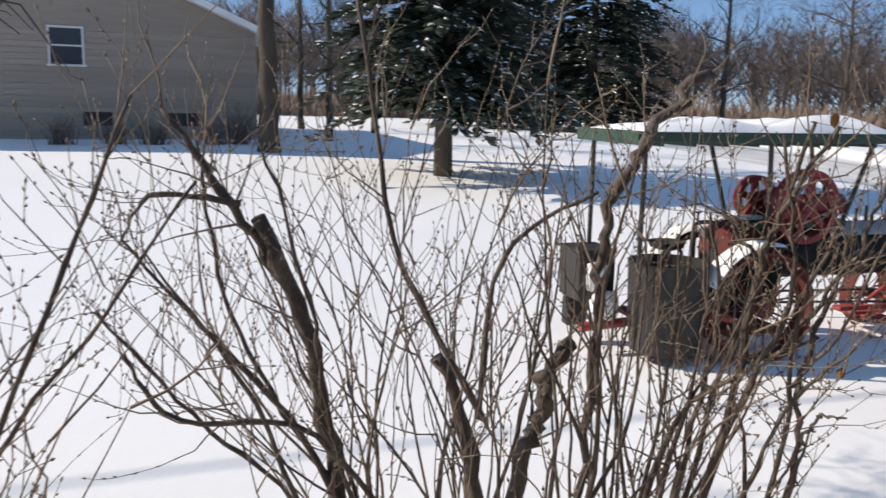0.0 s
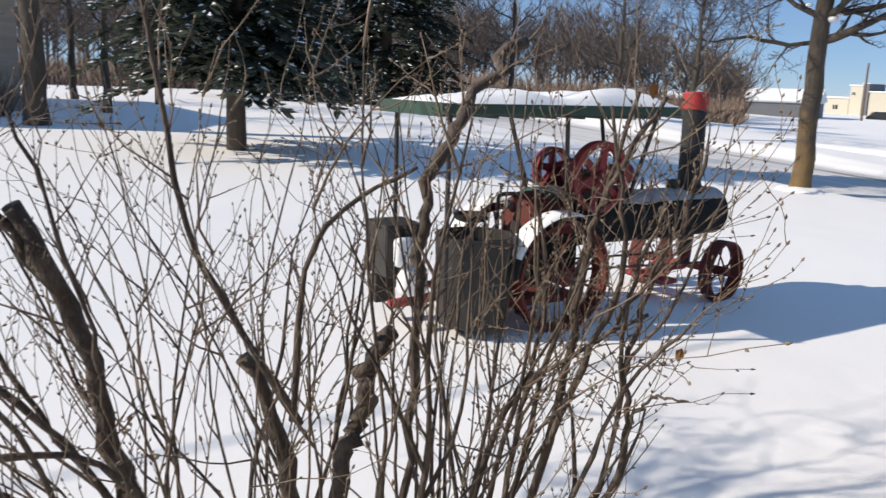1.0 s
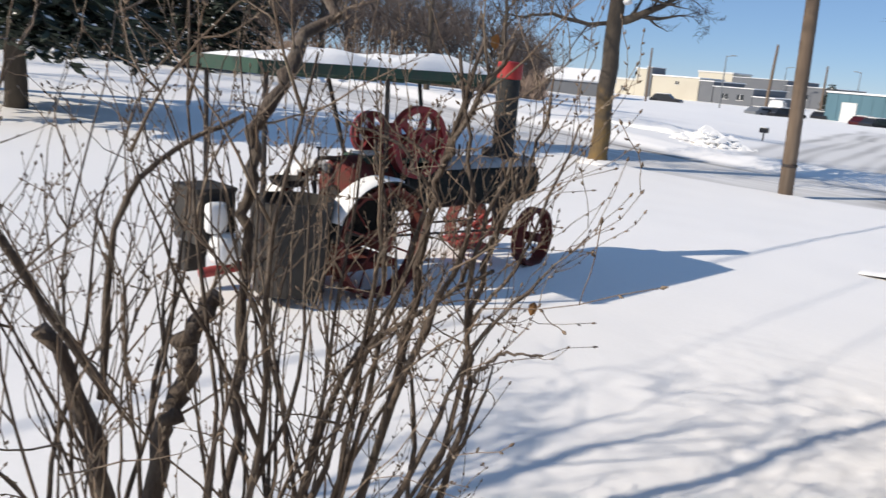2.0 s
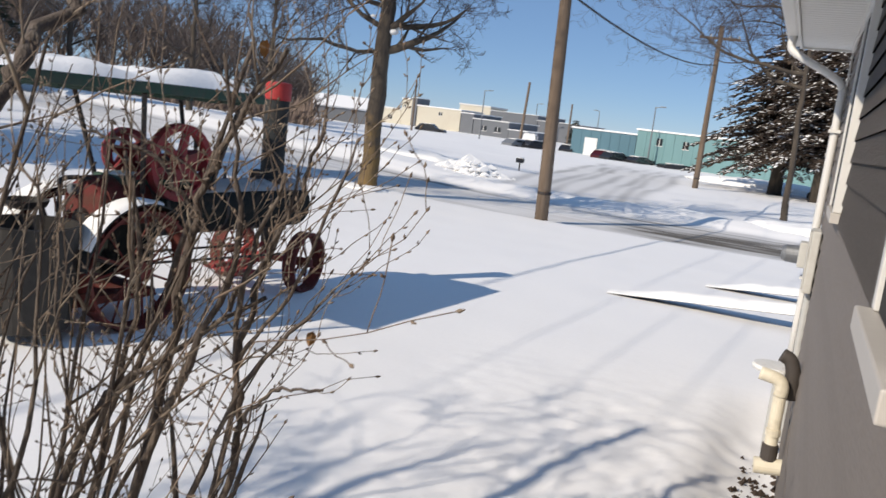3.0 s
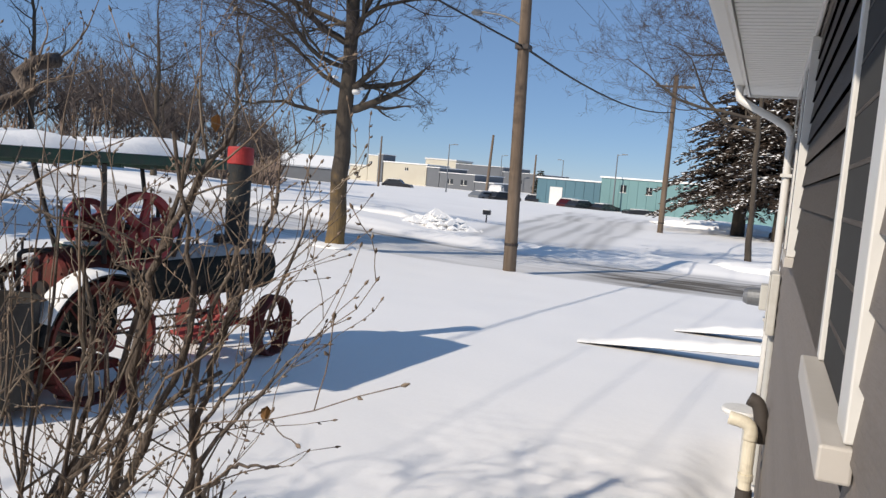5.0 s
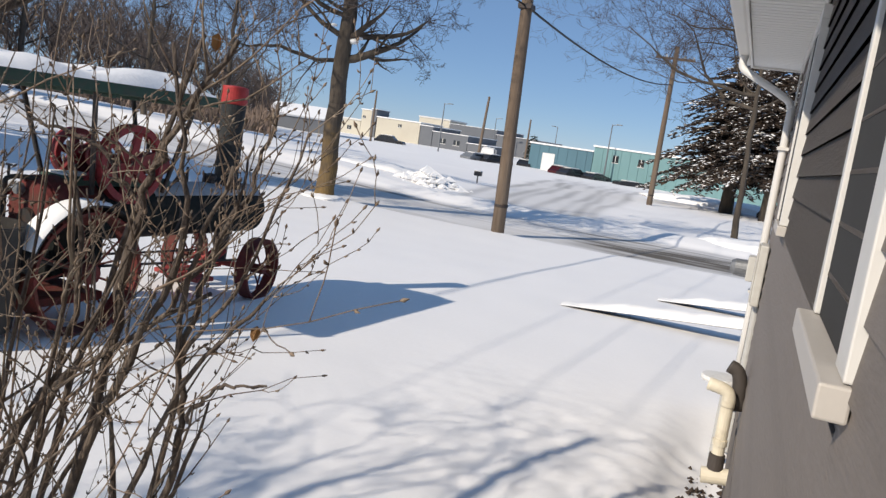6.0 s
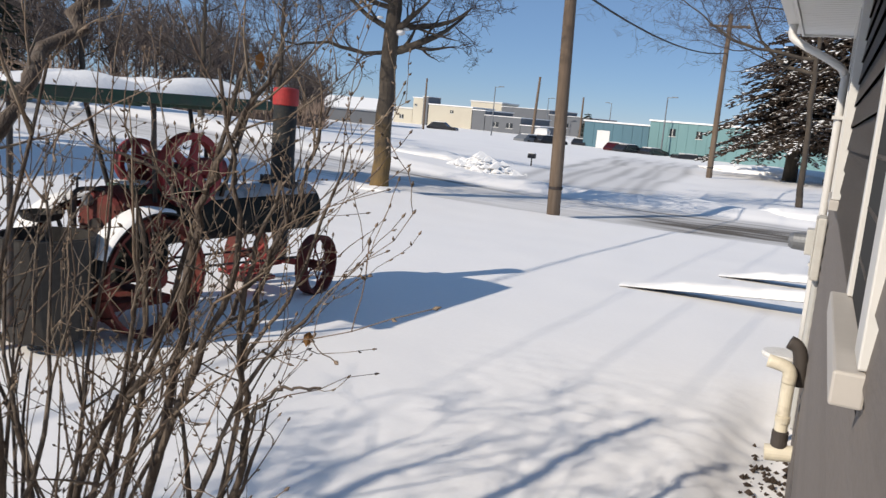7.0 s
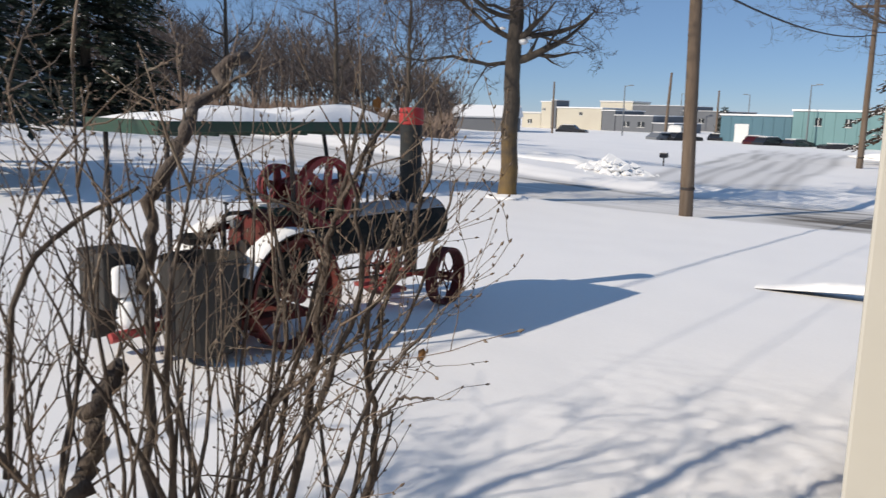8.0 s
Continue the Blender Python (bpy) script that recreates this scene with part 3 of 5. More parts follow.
firebox = part("firebox", box((-0.31, -2.46, 0.42), (0.31, -1.90, 1.14), 0.05), BOILER, engine)
part("firebox_crown", rod((0, -2.46, 1.00), (0, -1.90, 1.00), 0.325, sides=36, bevel=0.025), RUSTRED, engine)
part("back_plate", lathe([(0.0, -2.50), (0.29, -2.495), (0.31, -2.455)], 28, "Y"), RUSTRED, engine, "rust-red metal rear plate", m=pose(0, 0, 1.0))
for i in range(14):
    a = 2 * math.pi * i / 14
    part("rivet", rod((0.27 * math.cos(a), -2.515, 1.0 + 0.27 * math.sin(a)), (0.27 * math.cos(a), -2.49, 1.0 + 0.27 * math.sin(a)), 0.012, sides=8), RUSTRED, firebox)
part("fire_door", lathe([(0.0, -2.545), (0.10, -2.54), (0.11, -2.49)], 20, "Y"), DARKSTEEL, firebox, "black round fire door", m=pose(0, 0, 0.92))
part("gauge", lathe([(0.0, -2.56), (0.05, -2.555), (0.055, -2.49)], 16, "Y"), METAL, firebox, "small round pressure gauge", m=pose(-0.12, 0, 1.18))
part("wrap_band", lathe([(0.328, -1.93), (0.336, -1.93), (0.336, -1.97), (0.328, -1.97)], 36, "Y"), DARKSTEEL, firebox, m=pose(0, 0, 1.0))
# chimney
stack = part("chimney", lathe([(0.185, 1.20), (0.175, 1.27), (0.137, 1.34), (0.137, 2.22), (0.118, 2.22), (0.118, 1.3)], 32, "Z"), STACK, engine, smooth=False, m=pose(0, 0.0, 0))
part("chimney_cap", lathe([(0.139, 2.19), (0.15, 2.20), (0.15, 2.375), (0.142, 2.39), (0.06, 2.40), (0.0, 2.402)], 32, "Z"), CAPRED, stack, "bright red chimney cap")
part("base_ring", lathe([(0.19, 1.255), (0.2, 1.265), (0.2, 1.285), (0.18, 1.295)], 28, "Z"), DARKSTEEL, stack)
# fittings along the boiler's top
for yy, h in ((-0.62, 0.16), (-0.75, 0.13), (-0.35, 0.10)):
    part("valve", rod((0.0, yy, 1.26), (0.0, yy, 1.29 + h), 0.02, 0.014, 10), DARKSTEEL, engine)
part("safety_valve", lathe([(0.05, 1.25), (0.05, 1.32), (0.07, 1.33), (0.07, 1.37), (0.02, 1.39), (0.0, 1.39)], 16, "Z"), DARKSTEEL, engine, m=pose(0.02, -0.28, 0))
# the motor on top: bed, cylinder, crankshaft and two flywheels
bed = part("engine_bed", box((-0.22, -2.25, 1.25), (0.20, -1.05, 1.33), 0.015), GREEN, engine, "dark green bed plate")
part("snow", box((-0.2, -2.22, 1.332), (0.1, -1.9, 1.352), 0.008), CAP, bed)
for sx in (-0.20, 0.16):
    bm = bmesh.new()
    prof = ((-2.12, 1.31), (-1.42, 1.31), (-1.55, 1.42), (-1.70, 1.56), (-1.88, 1.56), (-1.98, 1.44))
    a = [bm.verts.new((sx, q[0], q[1])) for q in prof]
    b = [bm.verts.new((sx + 0.05, q[0], q[1])) for q in prof]
    bm.faces.new(a)
    bm.faces.new(list(reversed(b)))
    for i in range(6):
        bm.faces.new((a[i], b[i], b[(i + 1) % 6], a[(i + 1) % 6]))
    bmesh.ops.recalc_face_normals(bm, faces=bm.faces)
    part("bearing_stand", bm, RED, engine)
part("crankshaft", rod((-0.42, -1.79, 1.52), (0.46, -1.79, 1.52), 0.028), DARKSTEEL, engine)
part("crank_disc", rod((-0.03, -1.79, 1.52), (0.02, -1.79, 1.52), 0.14, sides=24, bevel=0.006), RED, engine)
part("cylinder", rod((0.0, -1.38, 1.47), (0.0, -0.98, 1.47), 0.115, sides=24, bevel=0.012), RED, engine)
part("valve_chest", box((-0.20, -1.34, 1.38), (-0.09, -1.02, 1.56), 0.015), RUSTRED, engine)
part("piston_rod", rod((0, -1.79, 1.52), (0, -1.38, 1.47), 0.018), DARKSTEEL, engine)
part("governor", lathe([(0.02, 1.56), (0.025, 1.68), (0.05, 1.71), (0.05, 1.75), (0.0, 1.79)], 14, "Z"), DARKSTEEL, engine, m=pose(-0.05, -1.15, 0))
spoked_wheel("flywheel", 0.375, 0.10, 6, 0.065, RED, engine, pose(0.40, -1.76, 1.50), 0.07, True, "large red cast flywheel with six spokes")
spoked_wheel("flywheel", 0.245, 0.10, 5, 0.055, RED, engine, pose(-0.34, -1.80, 1.51), 0.06, True, "smaller red cast pulley wheel")
# front axle and wheels
axle = part("front_axle", box((-0.40, 0.02, 0.30), (0.40, 0.09, 0.37), 0.012), PINKRED, engine, m=pose(0, 0, 0, 0, 0, 10))
part("pedestal", rod((0, 0.03, 0.36), (0, 0.03, 0.75), 0.075, 0.10, 16), DARKSTEEL, engine)
for sx in (-0.49, 0.49):
    spoked_wheel("front_wheel", 0.36, 0.16, 10, 0.03, RUSTRED, engine, Matrix.Translation((sx, 0.055 + sx * 0.17, 0.345)) @ pose(0, 0, 0, 0, 0, 10), 0.055)
part("reach_bar", box((-0.03, -0.85, 0.28), (0.03, 0.05, 0.33), 0.008), PINKRED, engine)
for sx in (-0.3, 0.3):
    part("steering_rod", rod((sx, 0.05, 0.42), (sx * 0.8, -2.2, 0.50), 0.014, sides=8), DARKSTEEL, engine)
for i in range(3):
    part("brace", rod((-0.24 + 0.16 * i, -0.40, 0.22), (-0.12 + 0.16 * i, -0.10, 0.52), 0.022, sides=8), PINKRED, engine)
part("step_frame", box((-0.36, -0.62, 0.20), (0.30, -0.36, 0.25), 0.008), PINKRED, engine)
# rear axle, wheels and fenders
part("rear_axle", rod((-0.66, -2.35, 0.53), (0.66, -2.35, 0.53), 0.04), DARKSTEEL, engine)
for sx in (-0.57, 0.57):
    w = spoked_wheel("rear_wheel", 0.56, 0.24, 12, 0.03, RUSTRED, engine, pose(sx, -2.35, 0.54), 0.09)
    for i in range(20):
        a = 2 * math.pi * i / 20
        part("cleat", box((-0.115, -0.016, 0.556), (0.115, 0.016, 0.580), 0.003), RUSTRED, w, m=Matrix.Rotation(a, 4, "X") @ pose(0, 0, 0, 0, 0, 18))
    fen = part("fender", lathe([(0.625, sx - 0.15), (0.625, sx + 0.15), (0.612, sx + 0.15), (0.612, sx - 0.15), (0.625, sx - 0.15)], 20, "X", arc=(40, 175)), STACK, engine, m=pose(0, -2.35, 0.54))
    part("snow", lathe([(0.627, sx - 0.145), (0.652, sx - 0.10), (0.656, sx + 0.08), (0.645, sx + 0.13), (0.627, sx + 0.148)], 20, "X", arc=(75, 158)), CAP, fen, "crust of snow on the fender", smooth=True)
    part("stay", rod((sx, -2.35, 0.55), (sx, -2.95, 0.72), 0.014, sides=6), DARKSTEEL, fen, m=pose(0, 2.35, -0.54))
part("drawbar", box((-0.35, -3.0, 0.22), (0.45, -2.0, 0.30), 0.01), RUSTRED, engine)
part("platform", box((-0.45, -3.35, 0.30), (0.5, -2.85, 0.35), 0.01), RUSTRED, engine)
for i in range(5):
    part("ash_bar", rod((-0.2 + 0.15 * i, -2.95, 0.25 + 0.02 * i), (-0.25 + 0.16 * i, -1.95, 0.22), 0.018, sides=6), RUSTRED, engine)
# tank, coal bunker and hitch behind
tank = part("water_tank", lathe([(0.33, 0.10), (0.37, 0.55), (0.385, 0.97), (0.395, 0.985), (0.365, 0.985), (0.355, 0.6), (0.31, 0.14), (0.0, 0.14)], 28, "Z"), GALV, engine, "grey galvanised open tank", m=pose(0.32, -3.22, 0))
bunker = part("bunker", box((-0.60, -3.95, 0.50), (-0.12, -3.55, 1.02), 0.02), GALV, engine, "grey steel box")
part("rim", box((-0.61, -3.96, 0.99), (-0.11, -3.54, 1.03), 0.01), GALV, bunker)
part("side_panel", box((-0.55, -3.93, 0.18), (-0.40, -3.70, 0.47), 0.02), GALV, engine)
hitch = part("hitch_arm", rod((-0.05, -3.95, 0.26), (-0.05, -3.2, 0.30), 0.05, sides=12), PINKRED, engine)
part("snow", box((-0.16, -3.85, 0.315), (0.06, -3.55, 0.62), 0.09), CAP, hitch, "snow heaped on the hitch", smooth=True)
part("snow", box((-0.12, -3.9, 0.62), (0.0, -3.68, 0.92), 0.055), CAP, hitch, smooth=True)
# seat with sprung bars, try-cock pipe
part("seat", lathe([(0.0, 0.0), (0.10, 0.005), (0.17, 0.03), (0.20, 0.09), (0.19, 0.095), (0.15, 0.04)], 18, "Z"), GALV, engine, m=pose(-0.28, -2.88, 0.98))
for i in range(4):
    part("lever", rod((-0.34 + 0.08 * i, -2.58, 0.55), (-0.32 + 0.08 * i, -2.74 - 0.03 * i, 1.14 - 0.05 * i), 0.010, sides=6), DARKSTEEL, engine)
v, fc = [], []
p = curve_pts([(-0.12, -2.66, 0.80), (-0.12, -2.66, 1.18), (-0.11, -2.64, 1.28), (0.0, -2.52, 1.30), (0.08, -2.40, 1.26)], 5)
tube(v, fc, p, [0.022] * len(p), 8)
part("steam_pipe", mesh_of("steam_pipe", v, fc, DARKSTEEL), None, engine)
part("tap", rod((-0.11, -2.64, 1.28), (-0.11, -2.64, 1.40), 0.012, sides=8), DARKSTEEL, engine)
part("tap_handle", box((-0.15, -2.65, 1.385), (-0.07, -2.63, 1.405), 0.004), DARKSTEEL, engine)
# canopy
canopy = part("canopy", box((-0.62, -3.78, 2.135), (0.60, -0.86, 2.232), 0.012), GREEN, engine, "dark green flat canopy")
for i in range(8):
    part("rafter", box((-0.60, -3.55 + 0.34 * i, 2.10), (0.58, -3.51 + 0.34 * i, 2.134), 0.004), GREEN, canopy)
part("canopy_rim", box((-0.64, -3.80, 2.115), (0.62, -3.775, 2.24), 0.006), GREEN, canopy)
sv, sf = [], []
NXC, NYC = 14, 36
for j in range(NYC + 1):
    for i in range(NXC + 1):
        a, b = i / NXC, j / NYC
        e = min(1.0, 5 * min(a, 1 - a)) ** 0.5 * min(1.0, 9 * min(b, 1 - b)) ** 0.5
        h = (0.05 + 0.09 * (0.3 + 0.7 * b) + 0.07 * noise.noise((a * 2.5, b * 5, 1)) + 0.02 * noise.noise((a * 9, b * 16, 4))) * e
        sv.append((-0.61 + 1.2 * a, -3.70 + 2.83 * b, 2.234 + h))
sf = [(j * (NXC + 1) + i, j * (NXC + 1) + i + 1, (j + 1) * (NXC + 1) + i + 1, (j + 1) * (NXC + 1) + i) for j in range(NYC) for i in range(NXC)]
part("snow", mesh_of("snow", sv, sf, CAP), None, canopy, "thick pillow of snow on the canopy")
for x0, y0, x1, y1, zb in ((0.52, -3.66, 0.52, -3.66, 0.3), (-0.52, -3.66, -0.52, -3.66, 0.3), (0.50, -2.30, 0.33, -2.12, 1.2), (-0.50, -1.0, -0.22, -1.07, 1.2), (0.50, -1.1, 0.22, -1.17, 1.2), (-0.5, -2.30, -0.33, -2.12, 1.2)):
    part("post", rod((x1, y1, zb), (x0, y0, 2.13), 0.024, sides=10), DARKSTEEL, engine)


# ---- bare shrubs ----
def grow_twigs(verts, faces, pts, radius, rng, level, density, buds):
    """Side shoots along a stem, each with shorter shoots and buds of its own."""
    n = len(pts)
    for i in range(2, n):
        if rng.random() > density:
            continue
        d = (pts[i] - pts[i - 1]).normalized()
        out = Vector((rng.gauss(0, 1), rng.gauss(0, 1), rng.gauss(0.25, 0.6)))
        out = (out - d * out.dot(d)).normalized()
        go = (d * rng.uniform(0.6, 1.3) + out * rng.uniform(0.5, 1.0)).normalized()
        length = rng.uniform(0.16, 0.55) * (1.0 if level == 0 else 0.45)
        m = 5
        q = [pts[i]]
        for s in range(m):
            go = (go + Vector((rng.gauss(0, 0.16), rng.gauss(0, 0.16), rng.gauss(0.07, 0.14)))).normalized()
            q.append(q[-1] + go * length / m)
        r0 = min(radius * 0.55, 0.0055 if level == 0 else 0.003)
        tube(verts, faces, q, [max(0.0011, r0 * (1 - 0.75 * s / m)) for s in range(m + 1)], 5)
        if buds:
            tube(verts, faces, [q[-1], q[-1] + go * 0.006, q[-1] + go * 0.016], [0.002, 0.0042, 0.0008], 5)
            for s in (2, 3, 4):
                if rng.random() < 0.6:
                    o = go.orthogonal().normalized() * 0.009 * rng.choice((-1, 1))
                    tube(verts, faces, [q[s], q[s] + o * 0.6 + go * 0.004, q[s] + o + go * 0.011], [0.0022, 0.0034, 0.0006], 4)
        if level == 0:
            grow_twigs(verts, faces, q, r0, rng, 1, 0.45, buds)


def stem_line(root, lean, height, rng, wob=0.11, curl=0.0, n=16):
    p = Vector(root)
    d = Vector((lean[0], lean[1], 1)).normalized()
    out = [p.copy()]
    for i in range(n):
        d = (d + Vector((rng.gauss(0, wob), rng.gauss(0, wob), rng.gauss(0.02, 0.03)))).normalized()
        p = p + d * height / n
        out.append(p.copy())
    return out


def shrub(label, stems, root, spread, count, lean, heights, seed, along, bias=(0.0, 0.0), reach=0.62, thick=1.0, twigs=0.29):
    """A many-stemmed shrub: explicit old stems, then a thicket of younger ones round the root."""
    rng = random.Random(seed)
    ob = thing("shrub", label, "shrub", "bare shrubs by the house", m=pose(*root))
    origin = Vector(root)
    tv, tf = [], []
    for ctrl, r0, r1, dens in stems:
        pts = [p - origin for p in curve_pts(ctrl, 6)]
        pts = [p + Vector((rng.gauss(0, 1), rng.gauss(0, 1), rng.gauss(0, 0.5))) * min(0.016, 0.004 + r1 * 0.5) for p in pts]
        v, fc = [], []
        n = len(pts) - 1
        tube(v, fc, pts, [(r0 + (r1 - r0) * i / n) * rng.choice((0.88, 0.95, 1.0, 1.05, 1.22)) for i in range(n + 1)], 9)
        part("stem", mesh_of("stem", v, fc, BARK), None, ob)
        grow_twigs(tv, tf, pts, r1, rng, 0, dens, True)
    for i in range(count):
        u = rng.uniform(-1, 1)
        w = rng.uniform(-1, 1)
        side = Vector((-along.y, along.x, 0))
        base = along * (u * spread[0]) + side * (w * spread[1])
        base.z = -0.05
        ln = along * (bias[0] + u * lean[0] + rng.gauss(0, 0.07)) + side * (bias[1] + w * lean[1] + rng.gauss(0, 0.10))
        h = rng.uniform(*heights)
        r = rng.choice((0.006, 0.007, 0.008, 0.009, 0.010, 0.012, 0.014, 0.018)) * thick
        pts = stem_line(base, ln, h, rng)
        over = max(0.0, pts[-1].dot(along) - reach) + min(0.0, pts[-1].dot(along) + 1.3)
        pts = [p - along * over * (q / (len(pts) - 1)) ** 1.3 for q, p in enumerate(pts)]
        v, fc = [], []
        n = len(pts) - 1
        rads = [max(0.0018, r * (1 - 0.82 * s / n) * rng.choice((0.94, 1.0, 1.0, 1.15))) for s in range(n + 1)]
        tube(v, fc, pts, rads, 7)
        grow_twigs(tv, tf, pts[6:], r, rng, 0, twigs, True)
        for _ in range(rng.choice((0, 1, 1, 2))):
            k = rng.randint(5, 11)
            d = (pts[k] - pts[k - 1]).normalized()
            o = (along * rng.gauss(0, 1) + side * rng.gauss(0, 0.7)).normalized()
            g = (d + o * rng.uniform(0.25, 0.6)).normalized()
            lens = h * (1 - k / n) * rng.uniform(0.7, 1.05)
            q = [pts[k]]
            for s in range(9):
                g = (g + Vector((rng.gauss(0, 0.12), rng.gauss(0, 0.12), rng.gauss(0.07, 0.06)))).normalized()
                q.append(q[-1] + g * lens / 9)
            tube(v, fc, q, [max(0.0016, rads[k] * 0.8 * (1 - 0.8 * s / 9)) for s in range(10)], 6)
            grow_twigs(tv, tf, q, rads[k] * 0.7, rng, 0, twigs * 35 / 29, True)
        part("stem", mesh_of("stem", v, fc, TWIG if r < 0.0095 else BARK), None, ob)
    tagged(part("twig_mass", mesh_of("twig_mass", tv, tf, TWIG), None, ob), kind="stuff")
    return ob


ACROSS = Vector((0.36, 0.93, 0)).normalized()
OLD = [
    ([(-2.42, 1.05, 0.0), (-2.52, 0.87, 0.85), (-2.545, 0.76, 1.5), (-2.59, 0.57, 2.0)], 0.044, 0.028, 0.3),
    ([(-2.56, 0.70, 1.72), (-2.61, 0.44, 2.11), (-2.62, 0.26, 2.40)], 0.022, 0.010, 0.5),
    ([(-2.59, 0.50, 2.06), (-2.53, 0.20, 2.10), (-2.53, 0.09, 1.94)], 0.012, 0.004, 0.9),
    ([(-2.43, 1.78, 0.0), (-2.45, 1.93, 0.9), (-2.45, 1.965, 1.6), (-2.45, 1.99, 1.9), (-2.45, 2.05, 2.12), (-2.46, 2.22, 2.34), (-2.47, 2.48, 2.59)], 0.018, 0.026, 0.4),
    ([(-2.45, 1.55, 0.0), (-2.45, 1.61, 0.88), (-2.45, 1.715, 1.08), (-2.45, 1.735, 1.27), (-2.45, 1.84, 1.44)], 0.040, 0.034, 0.25),
    ([(-2.50, 1.50, 0.0), (-2.52, 1.46, 0.87), (-2.62, 1.31, 1.40)], 0.034, 0.026, 0.25),
    ([(-2.30, 1.15, 0.6), (-2.28, 0.71, 1.26), (-2.33, 0.25, 1.36), (-2.33, 0.08, 1.60)], 0.014, 0.006, 0.6),
    ([(-2.36, 1.40, 1.2), (-2.46, 1.06, 1.93), (-2.50, 0.93, 2.85)], 0.014, 0.007, 0.5),
    ([(-2.60, 1.49, 1.1), (-2.56, 1.57, 1.80), (-2.36, 1.88, 2.10)], 0.015, 0.007, 0.5),
    ([(-2.46, 1.00, 0.5), (-2.50, 0.72, 1.15), (-2.55, 0.36, 1.62), (-2.58, 0.10, 1.95)], 0.016, 0.006, 0.8),
    ([(-2.44, 1.02, 0.3), (-2.40, 0.66, 0.95), (-2.38, 0.30, 1.35), (-2.36, 0.00, 1.75)], 0.013, 0.005, 0.8),
    ([(-2.50, 0.86, 0.9), (-2.58, 0.56, 1.42), (-2.66, 0.42, 1.86), (-2.70, 0.36, 2.35)], 0.012, 0.005, 0.8),
    ([(-2.48, 0.95, 0.7), (-2.42, 0.78, 1.30), (-2.40, 0.70, 1.80), (-2.44, 0.56, 2.30)], 0.012, 0.005, 0.8),
    ([(-1.95, 1.75, 0.2), (-1.60, 1.95, 1.0), (-1.40, 1.98, 1.50), (-1.24, 2.06, 1.76)], 0.011, 0.004, 0.7),
]
YOUNG = [
    ([(-2.25, 1.90, 0.0), (-2.01, 2.01, 1.15), (-1.80, 2.09, 1.45), (-1.50, 2.19, 1.70)], 0.016, 0.006, 0.55),
    ([(-2.12, 2.05, 0.0), (-2.00, 2.12, 1.11), (-1.92, 2.15, 1.63), (-1.97, 2.13, 2.05)], 0.014, 0.005, 0.5),
    ([(-2.02, 1.98, 0.0), (-1.80, 2.09, 1.18), (-1.71, 2.12, 1.85), (-1.65, 2.14, 2.09), (-1.50, 2.19, 2.38)], 0.017, 0.007, 0.55),
    ([(-2.05, 1.90, 0.0), (-1.68, 2.04, 1.37), (-1.53, 2.10, 1.88), (-1.61, 2.07, 2.35)], 0.014, 0.005, 0.55),
]
SIDE = [
    ([(-1.85, 2.00, 0.0), (-1.55, 2.12, 1.25), (-1.54, 2.13, 1.69), (-1.44, 2.16, 2.06)], 0.012, 0.005, 0.6),
    ([(-1.53, 2.13, 1.53), (-1.39, 2.18, 1.77), (-1.27, 2.23, 2.17)], 0.007, 0.003, 0.7),
    ([(-2.15, 2.08, 0.0), (-1.98, 2.15, 1.11), (-1.83, 2.20, 1.75), (-1.66, 2.27, 2.40)], 0.014, 0.006, 0.55),
    ([(-1.80, 2.10, 0.0), (-1.66, 2.25, 0.9), (-1.62, 2.29, 1.27), (-1.64, 2.28, 1.47), (-1.60, 2.34, 1.78), (-1.55, 2.44, 2.02), (-1.53, 2.48, 2.24)], 0.014, 0.006, 0.55),
    ([(-1.62, 2.29, 1.27), (-1.40, 2.12, 1.47), (-1.24, 1.99, 1.55), (-1.095, 1.88, 1.62)], 0.006, 0.003, 0.0),
    ([(-1.72, 2.11, 1.94), (-1.85, 2.07, 2.07), (-2.02, 2.02, 2.10)], 0.008, 0.004, 0.6),
    ([(-1.64, 2.20, 1.64), (-1.50, 2.25, 1.88), (-1.46, 2.26, 2.12)], 0.008, 0.003, 0.7),
]
shrub("bare grey-brown multi-stemmed shrub with pruned stubs in snow", OLD, (-2.40, 1.50, 0.0), (0.50, 0.30), 46, (0.34, 0.22), (1.6, 2.8), 11, ACROSS, (-0.06, 0.0))
shrub("bare upright shrub clump with knobbly buds in snow", YOUNG + SIDE, (-2.08, 1.98, 0.0), (0.20, 0.16), 8, (0.20, 0.20), (1.4, 2.2), 19, ACROSS, (0.16, -0.03), 0.42, 1.6, 0.15)
LEFT = [([(-1.70, -0.75, 0.0), (-1.72, -0.40, 1.2), (-1.72, -0.07, 1.93), (-1.73, 0.13, 2.44)], 0.011, 0.005, 0.9), ([(-1.75, -0.80, 0.0), (-1.85, -0.35, 1.3), (-1.95, 0.05, 1.85), (-2.0, 0.30, 2.2)], 0.010, 0.004, 0.9)]
shrub("bare thin-stemmed shrub beside the doorway in snow", LEFT, (-1.75, -0.85, 0.0), (0.15, 0.15), 10, (0.25, 0.25), (1.5, 2.4), 12, ACROSS, (0.16, 0.05), 0.9)


